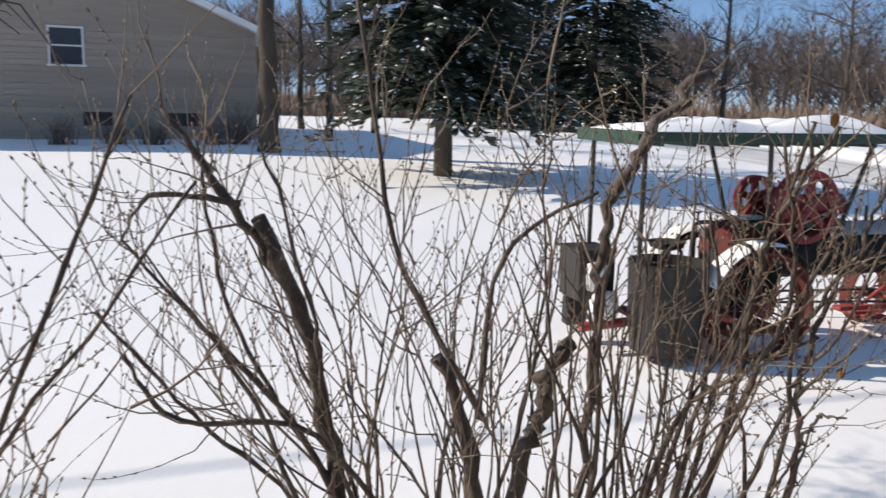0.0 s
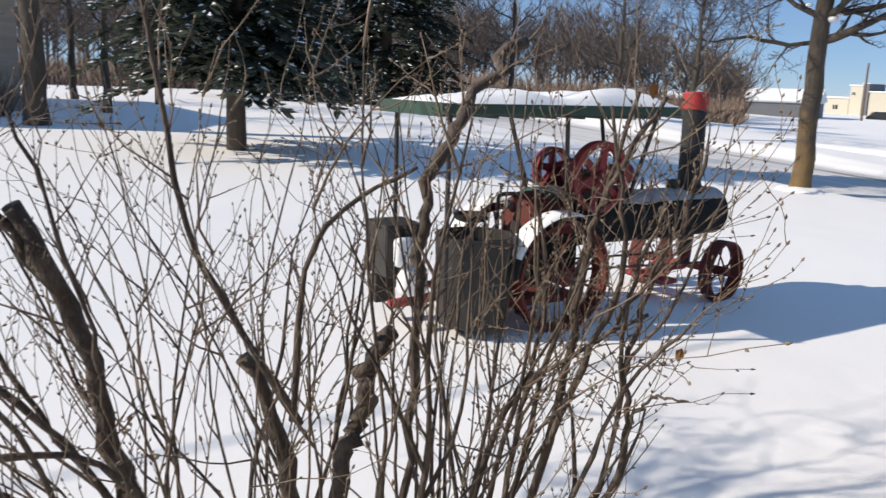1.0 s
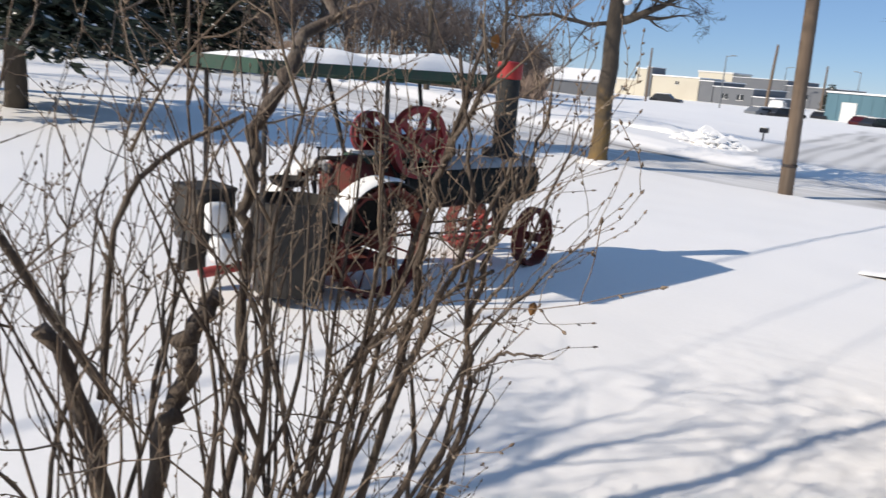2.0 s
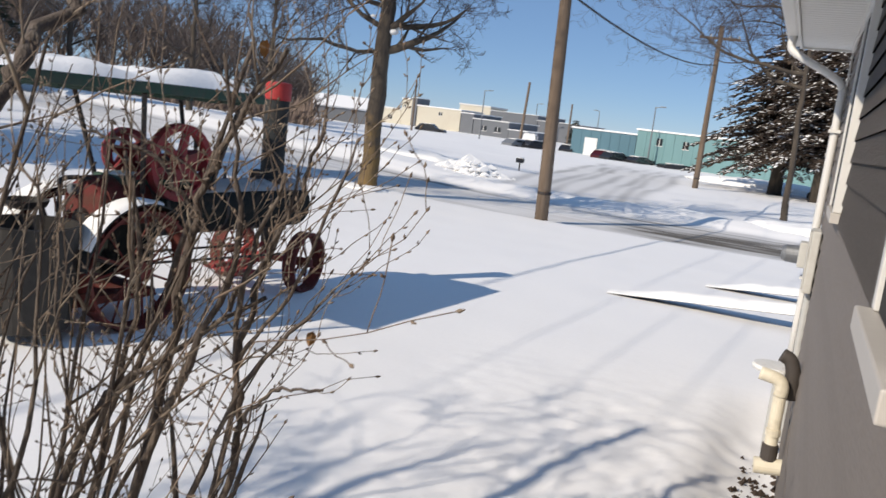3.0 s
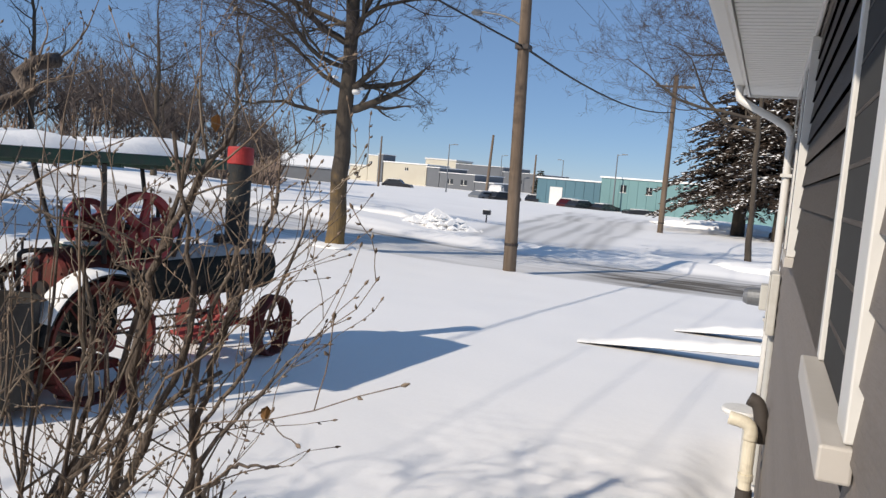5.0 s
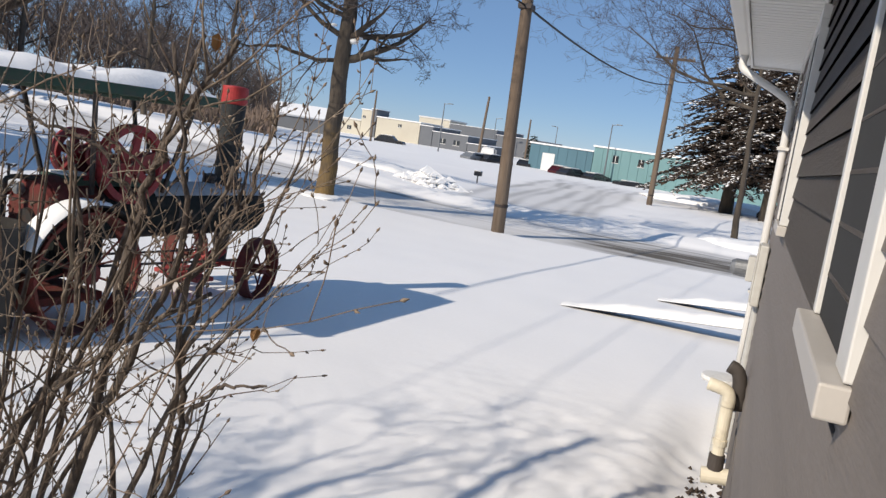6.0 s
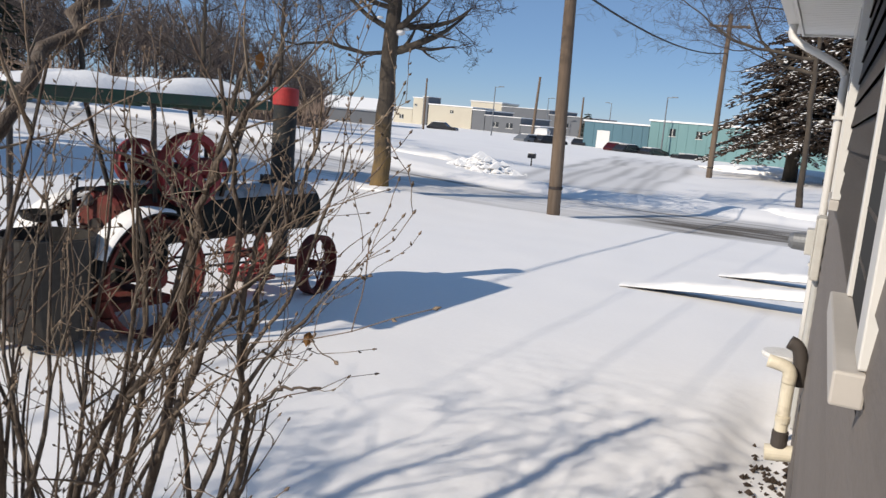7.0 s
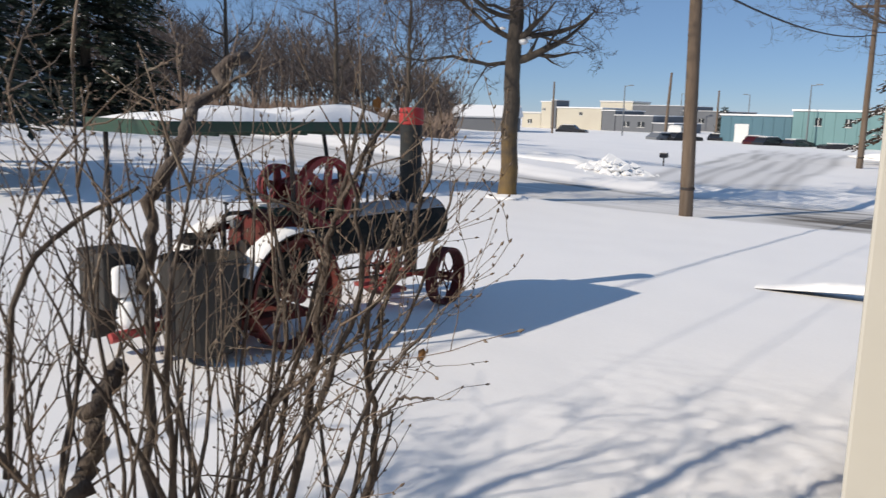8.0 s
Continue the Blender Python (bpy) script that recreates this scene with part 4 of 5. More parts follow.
# ---- trees ----
def branch(store, p, d, length, r, depth, rng, spread, up, sag=0.0, sides=7):
    """A crooked limb with forks; store holds one (verts, faces) for limbs and one for twigs."""
    n = min(11, max(5, int(length / 0.3))) if depth else 4
    pts, rad = [p.copy()], [r]
    for i in range(n):
        d = (d + Vector((rng.gauss(0, 0.2), rng.gauss(0, 0.2), rng.gauss(up, 0.16) - sag))).normalized()
        p = p + d * length / n
        pts.append(p.copy())
        rad.append(max(0.004, r * (1 - 0.78 * (i + 1) / n) * rng.choice((0.95, 1.0, 1.12))))
    tgt = store[0] if r > 0.03 else store[1]
    tube(tgt[0], tgt[1], pts, rad, sides if r > 0.03 else 3, cap=False)
    if depth == 0:
        for i in (1, 2, 3, 4):
            g = (d + Vector((rng.gauss(0, 0.7), rng.gauss(0, 0.7), rng.gauss(0.1, 0.5)))).normalized()
            e = pts[i] + g * length * rng.uniform(0.35, 0.7)
            tube(store[1][0], store[1][1], [pts[i], pts[i].lerp(e, 0.5) + Vector((rng.gauss(0, 0.03), rng.gauss(0, 0.03), 0.02)) * length, e], [0.0045, 0.004, 0.0025], 3, cap=False)
        return
    for i in range(1, n + 1):
        for _ in range(1 if i < n else 2):
            if i < n and rng.random() < 0.18:
                continue
            dd = (pts[i] - pts[i - 1]).normalized()
            o = Vector((rng.gauss(0, 1), rng.gauss(0, 1), rng.gauss(0.1, 0.7)))
            o = (o - dd * o.dot(dd)).normalized()
            g = (dd * rng.uniform(0.5, 1.0) + o * spread * rng.uniform(0.6, 1.3)).normalized()
            branch(store, pts[i], g, length * rng.uniform(0.28, 0.55), max(0.005, rad[i] * rng.uniform(0.45, 0.65)), depth - 1, rng, spread, up, sag, sides)


def bare_tree(label, at, trunk_h, r, limbs, limb_len, depth, seed, bark=TRUNK, lower=None, lower_h=2.2, up=0.05, spread=0.8, twig=FARTWIG, lean=(0, 0), sag=0.0, limb_up=(0.2, 0.9), first=0.45, name="tree", group="bare trees", given=(), taper=0.55):
    """A leafless tree. given: further limbs as height, compass angle, climb, length, radius, forks."""
    rng = random.Random(seed)
    ob = thing(name, label, "tree", group, m=pose(*at))
    crown = ([], [])
    v, fc = [], []
    n = 18
    pts = [Vector((lean[0] * s / n + 0.03 * rng.gauss(0, 1) * (s > 1), lean[1] * s / n + 0.03 * rng.gauss(0, 1) * (s > 1), -0.3 + (trunk_h + 0.3) * s / n)) for s in range(n + 1)]
    rad = [r * (1.3 if s == 0 else 1.08 if s == 1 else 1.0) * (1 - taper * s / n) * rng.uniform(0.96, 1.04) for s in range(n + 1)]
    tube(v, fc, pts, rad, 16)
    t = part("trunk", mesh_of("trunk", v, fc, bark), None, ob)
    if lower:
        t.data.materials.append(lower)
        for pl in t.data.polygons:
            if pl.center.z < lower_h:
                pl.material_index = 1

    def limb(p, g, length, rr, dep, lift):
        wood = ([], [])
        branch([wood, crown], p, g, length, rr, dep, rng, spread, lift, sag)
        if wood[0]:
            part("limb", mesh_of("limb", wood[0], wood[1], bark), None, ob)

    def at_height(h):
        return min(n, max(1, round((h + 0.3) / (trunk_h + 0.3) * n)))

    for i in range(limbs):
        s = at_height(trunk_h * (first + (1 - first) * (i + 0.5) / limbs))
        a = i * 2.4 + rng.uniform(-0.5, 0.5)
        g = Vector((math.cos(a), math.sin(a), rng.uniform(*limb_up))).normalized()
        limb(pts[s], g, limb_len * rng.uniform(0.75, 1.1) * (1.15 - 0.5 * i / limbs), rad[s] * rng.uniform(0.35, 0.5), depth, up)
    for h, a, climb, length, rr, dep in given:
        s = at_height(h)
        a = radians(a)
        limb(pts[s], Vector((math.cos(a), math.sin(a), climb)).normalized(), length, rr, dep, up)
    limb(pts[-1], Vector((lean[0], lean[1], trunk_h)).normalized(), limb_len * 0.8, rad[-1], depth, up)
    tagged(part("crown", mesh_of("crown", crown[0], crown[1], twig), None, ob), kind="stuff")
    return ob


def spruce(label, at, height, width, skirt, seed, needle=NEEDLE, snow=0.25, r=0.2, rows=46, name="spruce", clump=1.0):
    """A conifer: tapering trunk, drooping boughs of many needle sprays, snow lying on some of them."""
    rng = random.Random(seed)
    ob = thing(name, label, "conifer", "conifers", m=pose(*at))
    v, fc = [], []
    tube(v, fc, [Vector((0, 0, -0.3)), Vector((0.03, 0, height * 0.4)), Vector((0, 0.03, height))], [r * 1.15, r * 0.75, 0.02], 10)
    part("trunk", mesh_of("trunk", v, fc, TRUNK), None, ob)
    bv, bf, nv, nf, sv2, sf2 = [], [], [], [], [], []
    for k in range(rows):
        b = k / rows
        h = skirt + (height - skirt) * b ** 0.92
        reach = width * (1 - b) ** 0.75 * rng.uniform(0.8, 1.1) + 0.25
        count = max(4, int(9 * (1 - b) + 4))
        for j in range(count):
            a = rng.uniform(0, 2 * math.pi)
            ln = reach * rng.uniform(0.6, 1.1)
            pts = []
            for s in range(6):
                q = s / 5
                pts.append(Vector((math.cos(a) * ln * q, math.sin(a) * ln * q, h + 0.10 * ln * q - 0.34 * ln * q * q)))
            tube(bv, bf, pts, [0.03 * (1 - 0.16 * s) for s in range(6)], 4, cap=False)
            for s in range(int(8 + 12 * ln)):
                q = rng.uniform(0.18, 1.0)
                c = pts[0].lerp(pts[-1], q)
                c.z = h + 0.10 * ln * q - 0.34 * ln * q * q
                side = rng.choice((-1, 1))
                aa = a + side * rng.uniform(0.35, 1.1)
                w = rng.uniform(0.3, 0.62) * (0.5 + 0.5 * (1 - q) + 0.25)
                dirv = Vector((math.cos(aa), math.sin(aa), rng.uniform(-0.55, 0.05)))
                acr = Vector((-dirv.y, dirv.x, rng.uniform(-0.4, 0.4))).normalized() * w * 0.2
                e = c + dirv * w
                b0 = len(nv)
                mid = c.lerp(e, 0.5)
                nv += [c, mid + acr, e, mid - acr, mid - Vector((0, 0, w * 0.16))]
                nf += [(b0, b0 + 1, b0 + 4), (b0 + 1, b0 + 2, b0 + 4), (b0 + 2, b0 + 3, b0 + 4), (b0 + 3, b0, b0 + 4), (b0, b0 + 3, b0 + 2, b0 + 1)]
                if rng.random() < snow * 1.7 * (0.5 + 0.8 * q):
                    b0 = len(sv2)
                    up = Vector((0, 0, 0.02))
                    ws = rng.uniform(0.2, 0.75) * clump
                    sv2 += [c.lerp(e, 0.45 - 0.3 * ws) + up, mid + acr * ws + up, c.lerp(e, 0.5 + 0.4 * ws) + up, mid - acr * ws + up, mid + Vector((0, 0, 0.03 + w * 0.06))]
                    sf2 += [(b0, b0 + 1, b0 + 4), (b0 + 1, b0 + 2, b0 + 4), (b0 + 2, b0 + 3, b0 + 4), (b0 + 3, b0, b0 + 4)]
    tagged(part("bough_mass", mesh_of("bough_mass", bv, bf, TRUNK), None, ob), kind="stuff")
    tagged(part("needles", mesh_of("needles", nv, nf, needle, False), None, ob), kind="stuff")
    if sv2:
        tagged(part("snow", mesh_of("snow", sv2, sf2, CAP, False), None, ob, "snow lying on the boughs"), kind="stuff")
    return ob


def on(x, y):
    return (x, y, rise(x, y))


MAPLE_LIMBS = [(3.75, 29, 0.10, 2.5, 0.11, 3), (3.95, 42, 0.28, 2.2, 0.10, 3), (3.8, 12, 0.35, 1.6, 0.09, 2), (3.55, 205, -0.1, 3.2, 0.06, 3), (4.2, 190, 0.35, 4.6, 0.07, 3), (4.6, 225, 0.5, 4.8, 0.07, 3),
               (5.0, 170, 0.7, 4.4, 0.07, 3), (5.4, 210, 0.9, 4.2, 0.07, 3), (5.0, 40, 1.9, 3.6, 0.07, 3),
               (4.4, 285, 0.3, 4.4, 0.05, 3), (5.4, 300, 0.45, 4.4, 0.05, 3)]
bare_tree("bare maple with sunlit yellow painted on its lower trunk and lopped limbs", (-10.51, 18.85, 0.12), 9.5, 0.235, 10, 3.8, 3, 21, bark=MAPLE, first=0.55, lean=(0.05, 0.1), name="maple_tree", given=MAPLE_LIMBS, taper=0.42, limb_up=(0.1, 0.7), up=0.03, sag=0.01)
mt = bpy.data.objects["maple_tree"]
for q, w in (((0.22, 0.12, 4.02), 0.13), ((0.35, 0.2, 4.12), 0.08), ((0.1, 0.1, 5.6), 0.10), ((-0.25, -0.1, 4.35), 0.07)):
    bm = bmesh.new()
    bmesh.ops.create_icosphere(bm, subdivisions=2, radius=w)
    for vv in bm.verts:
        vv.co = Vector((vv.co.x * 1.3, vv.co.y * 1.1, vv.co.z * 0.6)) * (1 + 0.25 * noise.noise(vv.co * 14))
    part("snow", bm, CAP, mt, "clump of snow in the fork", smooth=True, m=pose(*q))
bare_tree("slender bare tree with fine upswept twigs beyond the road", on(-19.5, 26.5), 5.5, 0.13, 9, 3.2, 3, 22, up=0.10, first=0.3, name="young_tree")
bare_tree("bare spreading tree at the roadside", on(-0.65, 32.8), 9.0, 0.125, 7, 4.6, 3, 23, first=0.5, lean=(-0.3, 0), limb_up=(0.1, 0.7), sag=0.02, name="roadside_tree",
          given=[(5.0, 172, 0.15, 5.6, 0.075, 3), (5.6, 190, 0.25, 5.8, 0.08, 3), (6.4, 165, 0.3, 5.2, 0.07, 3), (7.2, 185, 0.45, 4.8, 0.06, 3)])
garden = bare_tree("tall bare garden tree casting branch shadows on the lawn", on(-5.1, -1.3), 3.3, 0.12, 8, 2.0, 2, 24, first=0.55, limb_up=(0.5, 1.2), up=0.02, name="garden_tree")
v, fc = [], []
p = curve_pts([(0.02, 0.0, 1.5), (0.45, 0.25, 2.2), (0.72, 0.62, 2.75), (0.80, 1.05, 3.45), (0.66, 1.30, 3.95), (0.60, 1.55, 4.5)], 5)
tube(v, fc, p, [0.05 - 0.012 * i / len(p) for i in range(len(p))], 8)
part("limb", mesh_of("limb", v, fc, TRUNK), None, garden, "lopped limb with a blunt end")
bare_tree("bare trunk between the house and the conifers", on(-25.0, 4.6), 9.0, 0.34, 8, 4.0, 2, 25, first=0.5, name="yard_tree")
for i, (x, y, h, s) in enumerate(((-29, 7.5, 6, 31), (-33, 10.5, 7, 32), (-36, 8, 7.5, 33), (-38.5, 26, 8, 34), (-33, 29, 7, 35), (-44, 30, 9, 36), (-26, 29.5, 5.5, 37))):
    bare_tree("bare tree in the hedgerow beyond the road", on(x, y), h, 0.16, 8, 3.4, 2, s, first=0.25, up=0.09, name="hedgerow_tree")
spruce("tall dark snow-dusted spruce on a bare lower trunk", on(-19.3, 8.1), 11.0, 3.5, 1.9, 41, snow=0.14, r=0.23)
spruce("dense dark spruce with snow on its boughs", on(-36.2, 23.2), 15.8, 5.0, 0.6, 42, snow=0.07, r=0.25)
spruce("dense dark spruce with snow on its boughs", on(-40.0, 18.7), 14.5, 4.6, 0.7, 43, snow=0.07, r=0.25)
spruce("brownish snow-laden pine by the road", on(-1.93, 58.4), 11.4, 6.0, 2.3, 44, needle=NEEDLE_B, snow=0.13, clump=1.9, r=0.42, rows=46, name="pine")
spruce("brownish snow-laden pine by the road", on(0.5, 52.3), 10.5, 4.2, 2.6, 45, needle=NEEDLE_B, snow=0.13, clump=1.9, r=0.32, rows=44, name="pine")

spruce("tiny dark conifer far beyond the lot", on(-38.3, 140.7), 4.6, 1.3, 0.3, 46, snow=0.05, r=0.12, rows=14, name="far_conifer")

def mound(label, at, size, seed):
    """A low drift of snow with a ragged outline."""
    bm = bmesh.new()
    bmesh.ops.create_icosphere(bm, subdivisions=4, radius=1)
    for vv in bm.verts:
        c = vv.co
        k = 1 + 0.22 * noise.noise(c * 2.2 + Vector((seed, 0, 0))) + 0.08 * noise.noise(c * 6 + Vector((0, seed, 0)))
        vv.co = Vector((c.x * size[0], c.y * size[1], max(c.z, -0.3) * size[2])) * k
    tagged(part("snow_drift", bm, CAP, None, "", True, m=pose(*at)), label, "snow drift", "ploughed drifts")


mound("low ploughed snow drift at the road's edge", (0.2, 26.6, -0.05), (2.2, 0.9, 0.36), 1)
mound("low ploughed snow drift at the road's edge", (-3.6, 27.0, -0.08), (1.8, 0.8, 0.25), 2)
mound("low ploughed snow drift at the road's edge", (-17.5, 31.0, rise(-17.5, 31) - 0.05), (4.2, 1.6, 0.42), 3)
mound("low snow drift before the far buildings", (-2.5, 66.0, -0.5), (6.0, 2.0, 0.7), 4)
mound("small cone of snow at the foot of the maple", (-10.51, 18.75, rise(-10.51, 18.75) - 0.02), (0.6, 0.55, 0.12), 5)

# the wood on the skyline
wv, wf = [], []
bushv, bushf = [], []
store = [(wv, wf), (wv, wf)]
rw = random.Random(51)
for i in range(240):
    u = rw.random()
    a = radians(33.5 + 54 * u)
    d = rw.uniform(62, 100)
    x, y = -math.sin(a) * d, math.cos(a) * d
    hh = rw.uniform(6.0, 10.5) * (d / 80) * (0.7 + 0.5 * smooth(33, 42, math.degrees(a)))
    z0 = rise(x, y)
    pts = [Vector((x, y, z0)), Vector((x + rw.gauss(0, 0.2), y, z0 + hh * 0.45)), Vector((x + rw.gauss(0, 0.3), y, z0 + hh * 0.7))]
    tube(wv, wf, pts, [0.10, 0.06, 0.025], 4, cap=False)
    for k in range(13):
        q = 0.3 + 0.7 * k / 13
        aa = rw.uniform(0, 6.28)
        g = Vector((math.cos(aa), math.sin(aa), rw.uniform(0.35, 1.1))).normalized()
        b0 = pts[0].lerp(pts[2], q)
        ln = hh * 0.46 * (1.15 - 0.6 * q)
        e = [b0]
        for m in range(4):
            g = (g + Vector((rw.gauss(0, 0.15), rw.gauss(0, 0.15), 0.1))).normalized()
            e.append(e[-1] + g * ln / 4)
        tube(wv, wf, e, [0.045, 0.04, 0.03, 0.022, 0.012], 3, cap=False)
        for m in range(18):
            o = e[rw.randint(1, 4)]
            g2 = (g + Vector((rw.gauss(0, 0.6), rw.gauss(0, 0.6), rw.gauss(0.2, 0.3)))).normalized()
            e2 = o + g2 * ln * rw.uniform(0.25, 0.5)
            w2 = g2.orthogonal().normalized() * 0.024
            b1 = len(wv)
            wv.extend((o - w2, o + w2, e2))
            wf.append((b1, b1 + 1, b1 + 2))
tagged(part("far_wood", mesh_of("far_wood", wv, wf, WOOD), None), "bare brown winter wood along the skyline", "woods", kind="stuff")
for i in range(24000):
    u = rw.random()
    a = radians(33.5 + 54.5 * u)
    d = rw.uniform(58, 84)
    p = Vector((-math.sin(a) * d, math.cos(a) * d, 0))
    p.z = rise(p.x, p.y) - 0.1
    g = Vector((rw.gauss(0, 0.35), rw.gauss(0, 0.35), 1)).normalized()
    h = rw.uniform(0.9, 4.6) * (0.6 + 0.45 * noise.noise((p.x * 0.12, p.y * 0.12, 3)))
    w = g.orthogonal().normalized() * 0.035
    b0 = len(bushv)
    bushv += [p - w, p + w, p + g * h * 0.6 + w * 0.6 + Vector((rw.gauss(0, 0.1), 0, 0)), p + g * h]
    bushf += [(b0, b0 + 1, b0 + 2), (b0, b0 + 2, b0 + 3)]
tagged(part("brush", mesh_of("brush", bushv, bushf, BRUSH, False), None), "low brown brushwood below the far trees", "brush", kind="stuff")


# ---- poles, wires, lamps ----
def wooden_pole(label, at, h, r, lean=(0, 0), arm=0.0, turn=0.0):
    ob = thing("utility_pole", label, "utility pole", "utility poles", m=pose(*at))
    v, fc = [], []
    pts = [Vector((lean[0] * q, lean[1] * q, -0.3 + (h + 0.3) * q)) for q in (0, 0.25, 0.5, 0.75, 1)]
    tube(v, fc, pts, [r, r * 0.94, r * 0.88, r * 0.8, r * 0.72], 16)
    part("pole", mesh_of("pole", v, fc, POLEWOOD), None, ob)
    part("band", lathe([(r * 1.02, 0.62), (r * 1.04, 0.63), (r * 1.04, 0.68), (r * 1.02, 0.69)], 16, "Z"), DARKSTEEL, ob, m=pose(lean[0] * 0.06, lean[1] * 0.06, 0))
    if arm:
        c, s = math.cos(radians(turn)), math.sin(radians(turn))
        bm = box((-arm, -0.05, h - 0.75), (arm, 0.05, h - 0.62), 0.01)
        part("crossarm", bm, POLEWOOD, ob, m=pose(0, 0, 0, 0, 0, turn))
        for q in (-0.9, -0.45, 0.45, 0.9):
            part("insulator", lathe([(0.02, h - 0.62), (0.05, h - 0.58), (0.05, h - 0.52), (0.0, h - 0.46)], 10, "Z"), GREYPVC, ob, m=pose(q * arm * c, q * arm * s, 0))
    return ob


near_pole = wooden_pole("weathered wooden utility pole at the roadside", on(-5.88, 19.42), 9.0, 0.165, (-0.25, 0.0))
part("lamp_arm", pipe_mesh("lamp_arm", [(-0.1, 0, 5.85), (-0.7, -0.02, 6.15), (-1.3, -0.05, 6.25)], 0.025, METAL, 8), None, near_pole)
part("lamp_head", lathe([(0.0, 0.0), (0.13, 0.02), (0.15, 0.07), (0.09, 0.14), (0.0, 0.16)], 16, "Z"), METAL, near_pole, "grey street lamp head", m=pose(-1.4, -0.05, 6.16))
part("clamp", box((-0.32, -0.18, 5.36), (0.02, 0.16, 5.48), 0.01), DARKSTEEL, near_pole)
wooden_pole("wooden utility pole with a crossarm across the road", on(-5.8, 48.3), 9.1, 0.17, (0, 0), 1.1, 10)
wooden_pole("distant bare wooden pole in the field", on(-34.0, 99.2), 8.0, 0.2, (0.35, 0))
wooden_pole("distant thin wooden pole by the buildings", on(-50.2, 100.7), 6.9, 0.15)
wooden_pole("distant wooden pole by the grey building", on(-32.5, 116), 6.4, 0.16)


def cable(label, a, b, sag, r):
    a, b = Vector(a), Vector(b)
    v, fc = [], []
    pts = [a.lerp(b, q / 24) - Vector((0, 0, sag * 4 * (q / 24) * (1 - q / 24))) for q in range(25)]
    tube(v, fc, pts, [r] * 25, 5)
    tagged(part("overhead_cable", mesh_of("overhead_cable", v, fc, WIRE), None), label, "cable", "overhead cables")


cable("thick black overhead cable slung between the poles", (-6.0, 19.44, 5.42), (-13.0, -15.6, 10.3), 0.6, 0.024)
cable("thick black overhead cable slung between the poles", (-6.0, 19.44, 5.42), (-5.8, 48.3, 6.7), 0.5, 0.03)
for dx in (-0.9, 0.0, 0.9):
    cable("thin overhead power line", (-6.06 + dx, 19.44, 8.7), (-5.8 + dx, 48.3, 8.3), 0.3, 0.007)
    cable("thin overhead power line", (-6.06 + dx, 19.44, 8.7), (-9.5 + dx, -14.0, 9.0), 0.3, 0.007)


def lamp_post(at, h, turn):
    ob = thing("street_lamp", "slim grey parking-lot lamp post with a flat head", "street lamp", "parking lot lamps", m=pose(*at, 0, 0, turn))
    part("pole", rod((0, 0, 0), (0, 0, h), 0.10, 0.06, 10), METAL, ob)
    part("arm", rod((0, 0, h - 0.1), (0.8, 0, h), 0.04, sides=8), METAL, ob)
    part("head", box((0.5, -0.14, h - 0.04), (1.15, 0.14, h + 0.08), 0.03), METAL, ob)


for x, y, h, t in ((-17.2, 96.5, 6.7, 0), (-40.5, 101.6, 6.5, 10), (-46.5, 143, 6.6, 0), (-33.0, 135, 6.4, 160)):
    lamp_post(on(x, y), h, t)

sign = thing("mailbox", "small dark mailbox on a thin post in the snow", "mailbox", m=pose(-12.49, 36.8, rise(-12.49, 36.8)))
part("post", rod((0, 0, -0.1), (0, 0, 0.5), 0.035, sides=8), DARKSTEEL, sign)
part("box", box((-0.18, -0.12, 0.44), (0.18, 0.12, 0.66), 0.03), CARDARK, sign)
part("snow", box((-0.17, -0.11, 0.662), (0.17, 0.11, 0.70), 0.015), CAP, sign)


# ---- distant buildings and cars ----
def building(name, label, a, b, deep, z0, z1, material, windows=(), parapet=0.25, doors=(), rib=0.0):
    """A box building whose front runs from a to b (x, y); windows as (along, low, wide, high)."""
    a, b = Vector((*a, 0)), Vector((*b, 0))
    d = (b - a)
    ang = math.degrees(math.atan2(d.y, d.x))
    L = d.length
    ob = thing(name, label, "building", "buildings across the field", m=pose(a.x, a.y, 0, 0, 0, ang))
    part("wall", box((0, 0, z0 - 0.5), (L, deep, z1), 0.02), material, ob)
    part("roof", box((-0.15, -0.15, z1), (L + 0.15, deep + 0.15, z1 + parapet), 0.03), CAP if parapet < 0.22 else TRIM, ob)
    if rib:
        x = rib
        while x < L:
            part("cladding_rib", box((x - 0.03, -0.045, z0), (x + 0.03, -0.004, z1 - 0.02)), material, ob)
            x += rib
    for s, lo, w, h in windows:
        win = part("window", box((s, -0.05, lo), (s + w, -0.004, lo + h), 0.01), FARGLASS, ob)
        part("frame", box((s - 0.06, -0.08, lo - 0.08), (s + w + 0.06, -0.052, lo), 0.01), TRIM, win)
        part("mullion", box((s + w / 2 - 0.04, -0.075, lo), (s + w / 2 + 0.04, -0.052, lo + h)), TRIM, win)
    for s, w, h in doors:
        part("door", box((s, -0.07, z0), (s + w, -0.004, z0 + h), 0.02), WHITEPAINT, ob)
    return ob


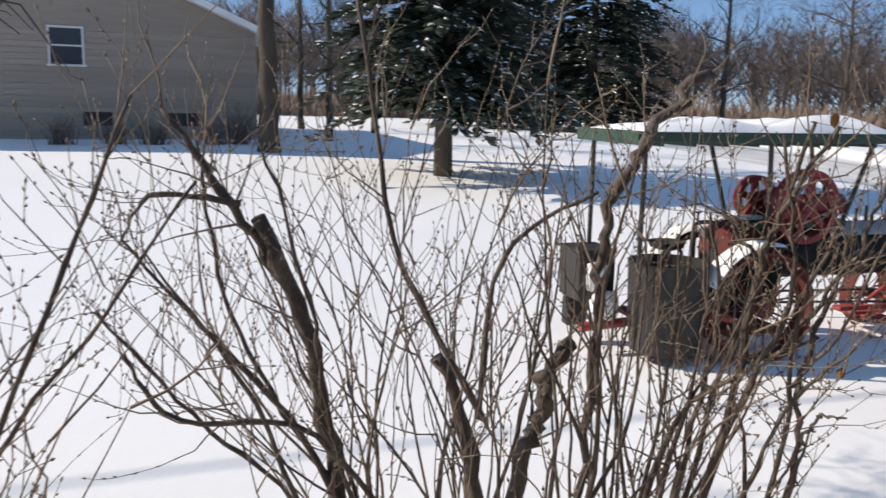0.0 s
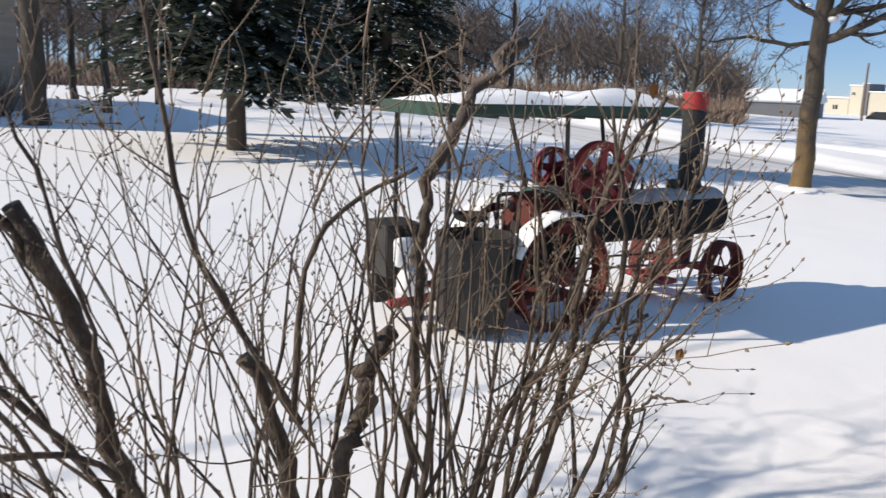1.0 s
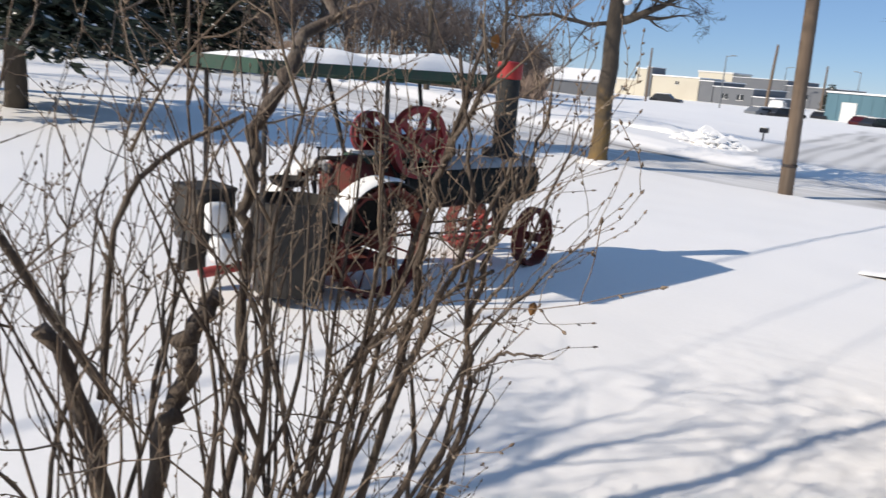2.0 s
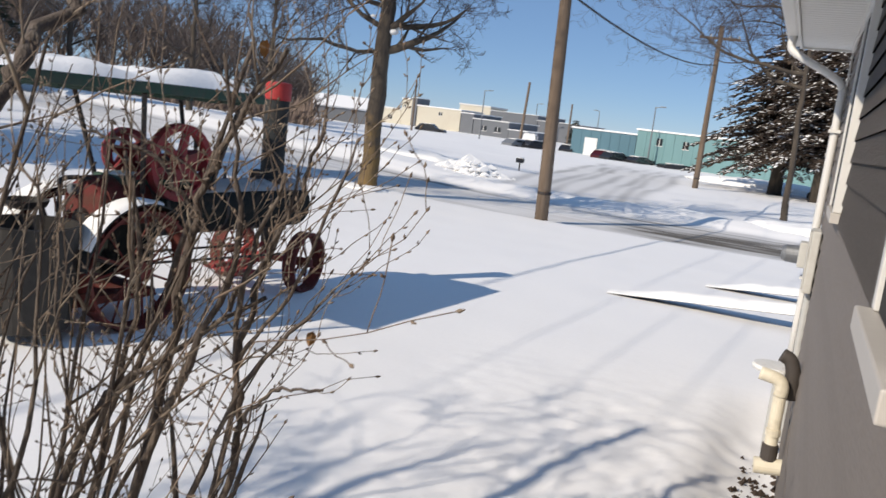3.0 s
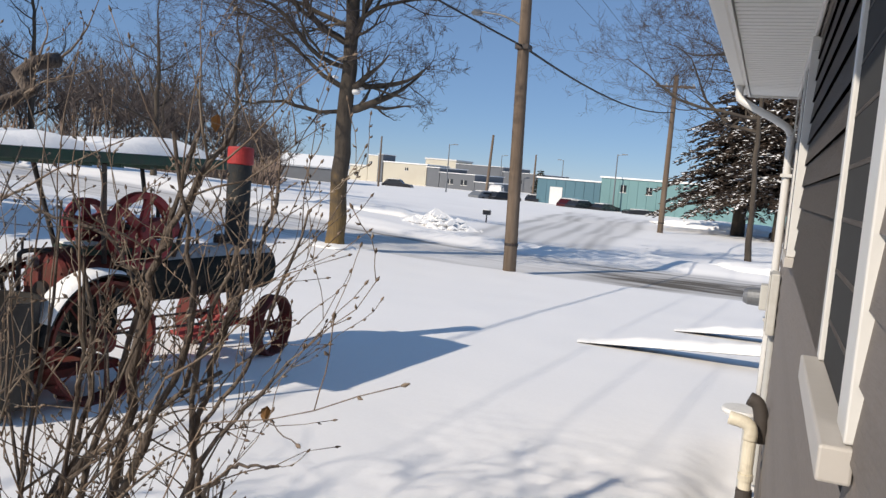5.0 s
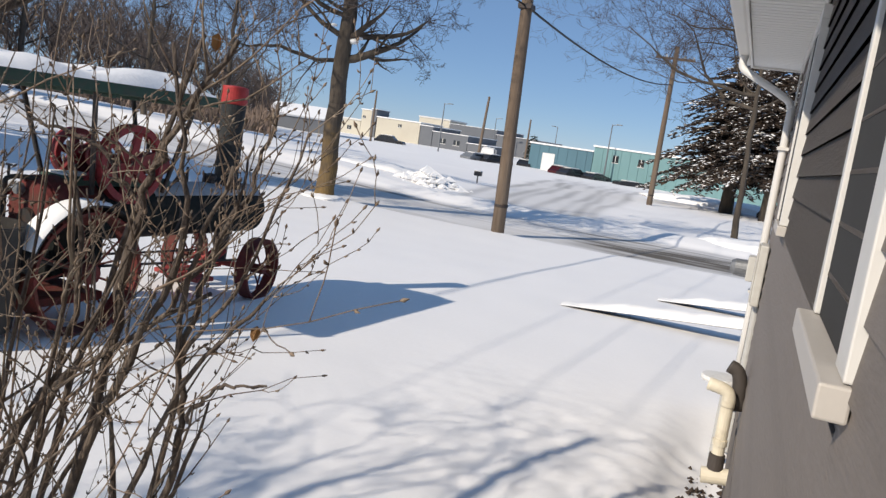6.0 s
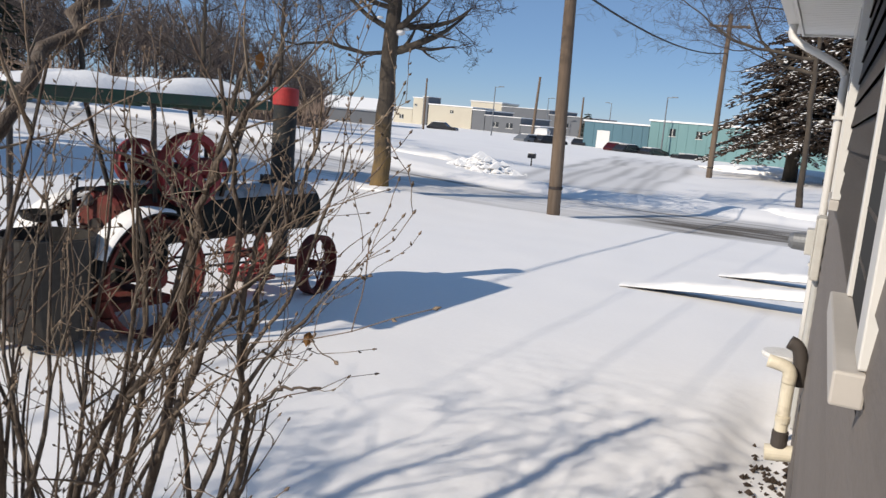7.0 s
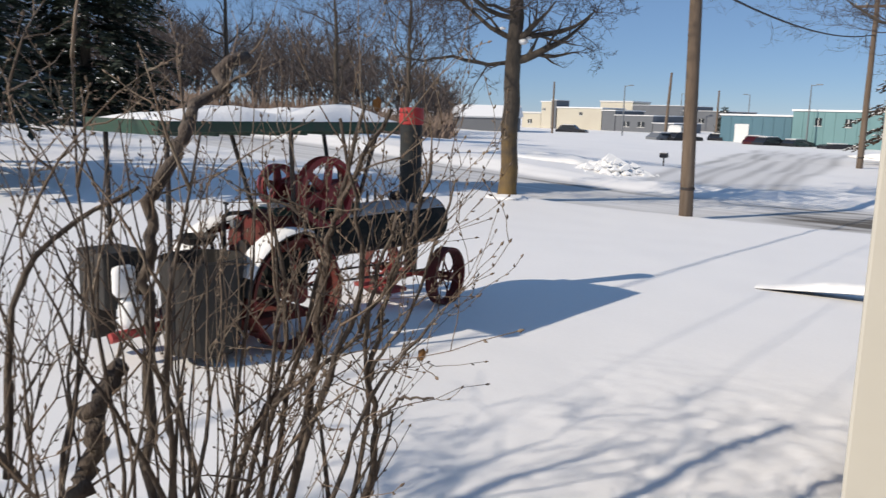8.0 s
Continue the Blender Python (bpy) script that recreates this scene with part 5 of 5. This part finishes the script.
building("teal_building", "teal metal-clad building with small paired windows", (-19.2, 98.6), (14.0, 88.4), 14, -0.9, 3.1, TEAL, [(2.6, 1.55, 0.75, 0.85), (5.9, 1.5, 0.75, 0.85), (10.6, 1.45, 0.75, 0.85), (14.5, 1.4, 0.75, 0.85)], 0.2, rib=1.2)
building("blue_building", "blue-grey metal-clad building with a white door", (-27.3, 99.2), (-19.3, 98.9), 12, -0.9, 2.45, BLUE, [], 0.2, [(1.7, 1.6, 2.4)], rib=1.2)
building("cream_building", "cream block building with a low flat roof", (-62.3, 126.4), (-54.4, 126.9), 12, -0.9, 3.05, CREAM, [(4.0, 1.9, 0.6, 0.5)], 0.2)
building("grey_wing", "dark grey wing with a flat roof beside the cream block", (-54.3, 126.9), (-51.9, 126.6), 10, -0.9, 2.75, GREYBLD, [], 0.15)
building("grey_building", "grey flat-roofed commercial building", (-51.8, 126.6), (-45.1, 125.4), 10, -0.9, 2.05, GREYBLD, [(1.5, 0.3, 1.2, 0.8), (4.2, 0.3, 1.2, 0.8)], 0.12)
building("low_shed", "low dark shed at the end of a commercial building", (-45.0, 125.3), (-41.4, 124.4), 8, -0.9, 0.95, GREYBLD, [], 0.12)
building("warehouse", "long dark warehouse with a plain flat roof", (-58.0, 150.0), (-48.0, 149.0), 14, -0.9, 3.95, GREYBLD, [], 0.1)
building("warehouse", "lower dark warehouse wing with a plain flat roof", (-47.9, 149.0), (-39.8, 148.0), 14, -0.9, 3.1, GREYBLD, [(3.0, 1.0, 1.0, 0.8)], 0.1)
building("pale_building", "pale cream building standing behind the others", (-69.0, 160.0), (-62.0, 160.0), 10, -0.9, 4.6, CREAM, [], 0.3)
building("cream_tower", "tall narrow cream block with a grey side", (-65.4, 126.6), (-63.4, 126.5), 6, -0.9, 4.0, CREAM, [(0.3, 2.6, 0.5, 0.4)], 0.15)
building("grey_tower", "narrow grey stair tower between cream blocks", (-63.3, 126.2), (-62.4, 126.2), 5, -0.9, 4.3, GREYBLD, [], 0.1)
building("cream_annex", "low cream annex beside a narrow tower", (-69.2, 126.8), (-65.5, 126.7), 6, -0.9, 2.0, CREAM, [(1.2, 0.3, 0.8, 0.7)], 0.3)
barn = building("white_building", "low white building with a snowy pitched roof", (-63.5, 92.0), (-53.6, 96.2), 8, 0.0, 1.35, GREYBLD, [], 0.2)
bm = bmesh.new()
v = [bm.verts.new(p) for p in ((-0.4, -0.4, 1.55), (11.1, -0.4, 1.55), (11.1, 4.2, 3.1), (-0.4, 4.2, 3.1), (11.1, 8.6, 1.55), (-0.4, 8.6, 1.55))]
for q in ((0, 1, 2, 3), (3, 2, 4, 5), (0, 3, 5), (1, 4, 2), (0, 5, 4, 1)):
    bm.faces.new([v[i] for i in q])
part("snowy_roof", bm, CAP, barn)


def car(label, at, turn, paint, tall=1.45, long=4.4):
    ob = thing("car", label, "car", "parked cars", m=pose(*at, 0, 0, turn))
    prof = [(-long / 2, 0.35), (-long / 2, 0.80), (-long * 0.44, 0.92), (-long * 0.36, tall - 0.06), (-long * 0.28, tall), (long * 0.08, tall), (long * 0.22, 0.98), (long * 0.46, 0.86), (long / 2, 0.66), (long / 2, 0.35)]
    bm = bmesh.new()
    a = [bm.verts.new((x, -0.86 if zz < 1 else -0.70, zz)) for x, zz in prof]
    b = [bm.verts.new((x, 0.86 if zz < 1 else 0.70, zz)) for x, zz in prof]
    bm.faces.new(a)
    bm.faces.new(list(reversed(b)))
    n = len(prof)
    for i in range(n):
        bm.faces.new((a[i], b[i], b[(i + 1) % n], a[(i + 1) % n]))
    bmesh.ops.recalc_face_normals(bm, faces=bm.faces)
    part("body", bm, paint, ob)
    for sy in (-1, 1):
        part("side_window", box((-long * 0.30, sy * 0.79 - 0.03, 0.98), (long * 0.12, sy * 0.79 + 0.03, tall - 0.12), 0.02), FARGLASS, ob)
        for sx in (-0.31, 0.31):
            part("wheel", rod((sx * long, sy * 0.70, 0.33), (sx * long, sy * 0.90, 0.33), 0.33, sides=18, bevel=0.03), TYRE, ob)
    part("snow", box((-long * 0.30, -0.6, tall), (long * 0.08, 0.6, tall + 0.07), 0.03), CAP, ob)
    return ob


for lab, x, y, t, p, tl in (("dark red parked car in the snowy lot", -21.8, 94.6, 80, CARRED, 1.4), ("dark parked car in the snowy lot", -20.3, 94.0, 62, CARDARK, 1.35), ("dark parked car in the snowy lot", -18.0, 95.8, 70, CARDARK, 1.2), ("dark parked car half buried in snow", -13.3, 94.0, 38, CARDARK, 1.0), ("dark parked van by the cream building", -50.8, 108.2, 10, CARDARK, 1.5),
                            ("white parked truck far across the lot", -31.3, 95.4, 100, WHITEPAINT, 2.1), ("dark parked car far across the lot", -30.0, 94.2, 60, CARDARK, 1.4), ("grey parked car far across the lot", -31.9, 93.2, 65, CARGREY, 1.3), ("dark parked car far across the lot", -28.0, 101.1, 95, CARDARK, 1.3), ("dark parked car beside the pines", 1.9, 60.0, 60, CARDARK, 1.4)):
    car(lab, (x, y, rise(x, y) - 0.42), t, p, tl)

# ploughed heap of snow lumps at the roadside
hv, hf = [], []
for i in range(300):
    c = Vector((-12.1 + R.gauss(0, 0.8), 29.9 + R.gauss(0, 0.75), 0))
    rr = math.hypot((c.x + 12.1) / 2.0, (c.y - 29.9) / 1.8)
    if rr > 1.05:
        continue
    c.z = rise(c.x, c.y) - 0.05 + max(0.0, 0.68 * (1 - rr)) * R.uniform(0.35, 1.0)
    s = R.uniform(0.12, 0.36) * (1.15 - 0.5 * min(1, rr))
    b0 = len(hv)
    for q in ((1, 0, 0), (-1, 0, 0), (0, 1, 0), (0, -1, 0), (0, 0, 1), (0, 0, -1)):
        hv.append(c + Vector((q[0], q[1], q[2] * 0.55)) * s * R.uniform(0.7, 1.2) + Vector((R.gauss(0, 0.02), R.gauss(0, 0.02), 0)))
    for q in ((0, 2, 4), (2, 1, 4), (1, 3, 4), (3, 0, 4), (2, 0, 5), (1, 2, 5), (3, 1, 5), (0, 3, 5)):
        hf.append(tuple(b0 + j for j in q))
tagged(part("snow_heap", mesh_of("snow_heap", hv, hf, CAP, False), None), "heap of broken ploughed snow lumps beside the road", "snow heap", kind="stuff")


# ---- house across the lawn ----
nb = thing("neighbour_house", "brown-sided house with white-framed windows, in shade", "house", m=pose(-29.3, 0, rise(-29.3, 2)))
part("wall", box((-8.0, -9.0, -0.4), (0, 4.95, 3.7)), HOUSE, nb)
bm = bmesh.new()
v = [bm.verts.new(p) for p in ((0.0, -9.0, 3.7), (0.0, 4.95, 3.7), (0.0, -2.0, 6.6), (-8.0, -9.0, 3.7), (-8.0, 4.95, 3.7), (-8.0, -2.0, 6.6))]
for q in ((0, 1, 2), (3, 5, 4), (0, 2, 5, 3), (1, 4, 5, 2)):
    bm.faces.new([v[i] for i in q])
part("gable", bm, HOUSE, nb)
for sgn in (1, -1):
    bm = bmesh.new()
    y0, y1 = (5.5, -2.0) if sgn > 0 else (-9.5, -2.0)
    z0_, z1_ = 3.46, 6.68
    q = [bm.verts.new(p) for p in ((0.5, y0, z0_), (0.5, y1, z1_), (-8.5, y1, z1_), (-8.5, y0, z0_), (0.5, y0, z0_ + 0.22), (0.5, y1, z1_ + 0.22), (-8.5, y1, z1_ + 0.22), (-8.5, y0, z0_ + 0.22))]
    for f4 in ((0, 1, 2, 3), (7, 6, 5, 4), (0, 4, 5, 1), (3, 2, 6, 7), (0, 3, 7, 4), (1, 5, 6, 2)):
        bm.faces.new([q[i] for i in f4])
    bmesh.ops.recalc_face_normals(bm, faces=bm.faces)
    part("roof", bm, CAP, nb, "snow-covered pitched roof")
zz = -0.1
while zz < 3.6:
    part("lap_board", box((0.002, -8.98, zz), (0.022, 4.94, zz + 0.17)), HOUSE, nb)
    zz += 0.19
for y0, z0_, w, h in ((-1.62, 2.42, 0.95, 1.15),):
    win = part("window", box((0.024, y0, z0_), (0.04, y0 + w, z0_ + h)), FARGLASS, nb)
    for a, b, c, d in ((y0 - 0.07, y0, z0_, z0_ + h), (y0 + w, y0 + w + 0.07, z0_, z0_ + h), (y0 - 0.07, y0 + w + 0.07, z0_ + h, z0_ + h + 0.07), (y0, y0 + w, z0_ + h * 0.5, z0_ + h * 0.5 + 0.05)):
        part("frame", box((0.026, a, c), (0.06, b, d), 0.004), TRIM, win)
    part("sill", box((0.026, y0 - 0.12, z0_ - 0.07), (0.11, y0 + w + 0.12, z0_), 0.006), TRIM, win)
for y0, w in ((1.95, 1.1), (-0.75, 0.9)):
    part("basement_window", box((0.024, y0, 0.45), (0.035, y0 + w, 0.9), 0.004), FARGLASS, nb)
rb = random.Random(61)
for cx, cy, h in ((-27.4, 4.0, 1.5), (-27.2, 3.2, 1.0), (-27.3, 1.4, 0.8), (-27.5, 0.2, 0.9), (-27.4, -1.4, 1.0)):
    v, fc = [], []
    for i in range(70):
        p0 = Vector((rb.gauss(0, 0.15), rb.gauss(0, 0.2), 0))
        g = Vector((rb.gauss(0, 0.4), rb.gauss(0, 0.4), 1)).normalized()
        tube(v, fc, [p0, p0 + g * h * 0.5, p0 + (g + Vector((rb.gauss(0, 0.2), rb.gauss(0, 0.2), 0))) * h * rb.uniform(0.6, 1.0)], [0.018, 0.013, 0.006], 4, cap=False)
    ob = part("foundation_shrub", mesh_of("foundation_shrub", v, fc, BRUSH), None, None, m=pose(cx, cy, rise(cx, cy)))
    tagged(ob, "leafless brown shrub at the foot of the brown house", "shrub", "foundation shrubs")

# dry leaves caught on a twig and on the snow
def leaf(at, size, turn):
    bm = bmesh.new()
    top = [bm.verts.new(p) for p in ((0, 0, 0), (-0.35, 0.3, 0.08), (-0.3, 0.75, 0.02), (0, 1.1, -0.1), (0.32, 0.7, 0.05), (0.3, 0.28, 0.1), (0, 0.5, -0.08))]
    for i in range(6):
        bm.faces.new((top[i], top[(i + 1) % 6], top[6]))
    bmesh.ops.solidify(bm, geom=bm.faces[:], thickness=0.03)
    bmesh.ops.scale(bm, vec=(size,) * 3, verts=bm.verts)
    tagged(part("dry_leaf", bm, LEAFDRY, None, m=pose(*at, *turn)), "curled dry brown leaf", "leaf", "dry leaves")


leaf((-1.171, 1.937, 1.73), 0.035, (-95, 10, 30))
leaf((-1.80, 2.51, 2.43), 0.055, (-80, 0, 70))
leaf((-0.75, 4.9, ground_z(-0.75, 4.9) + 0.008), 0.05, (5, 0, 40))
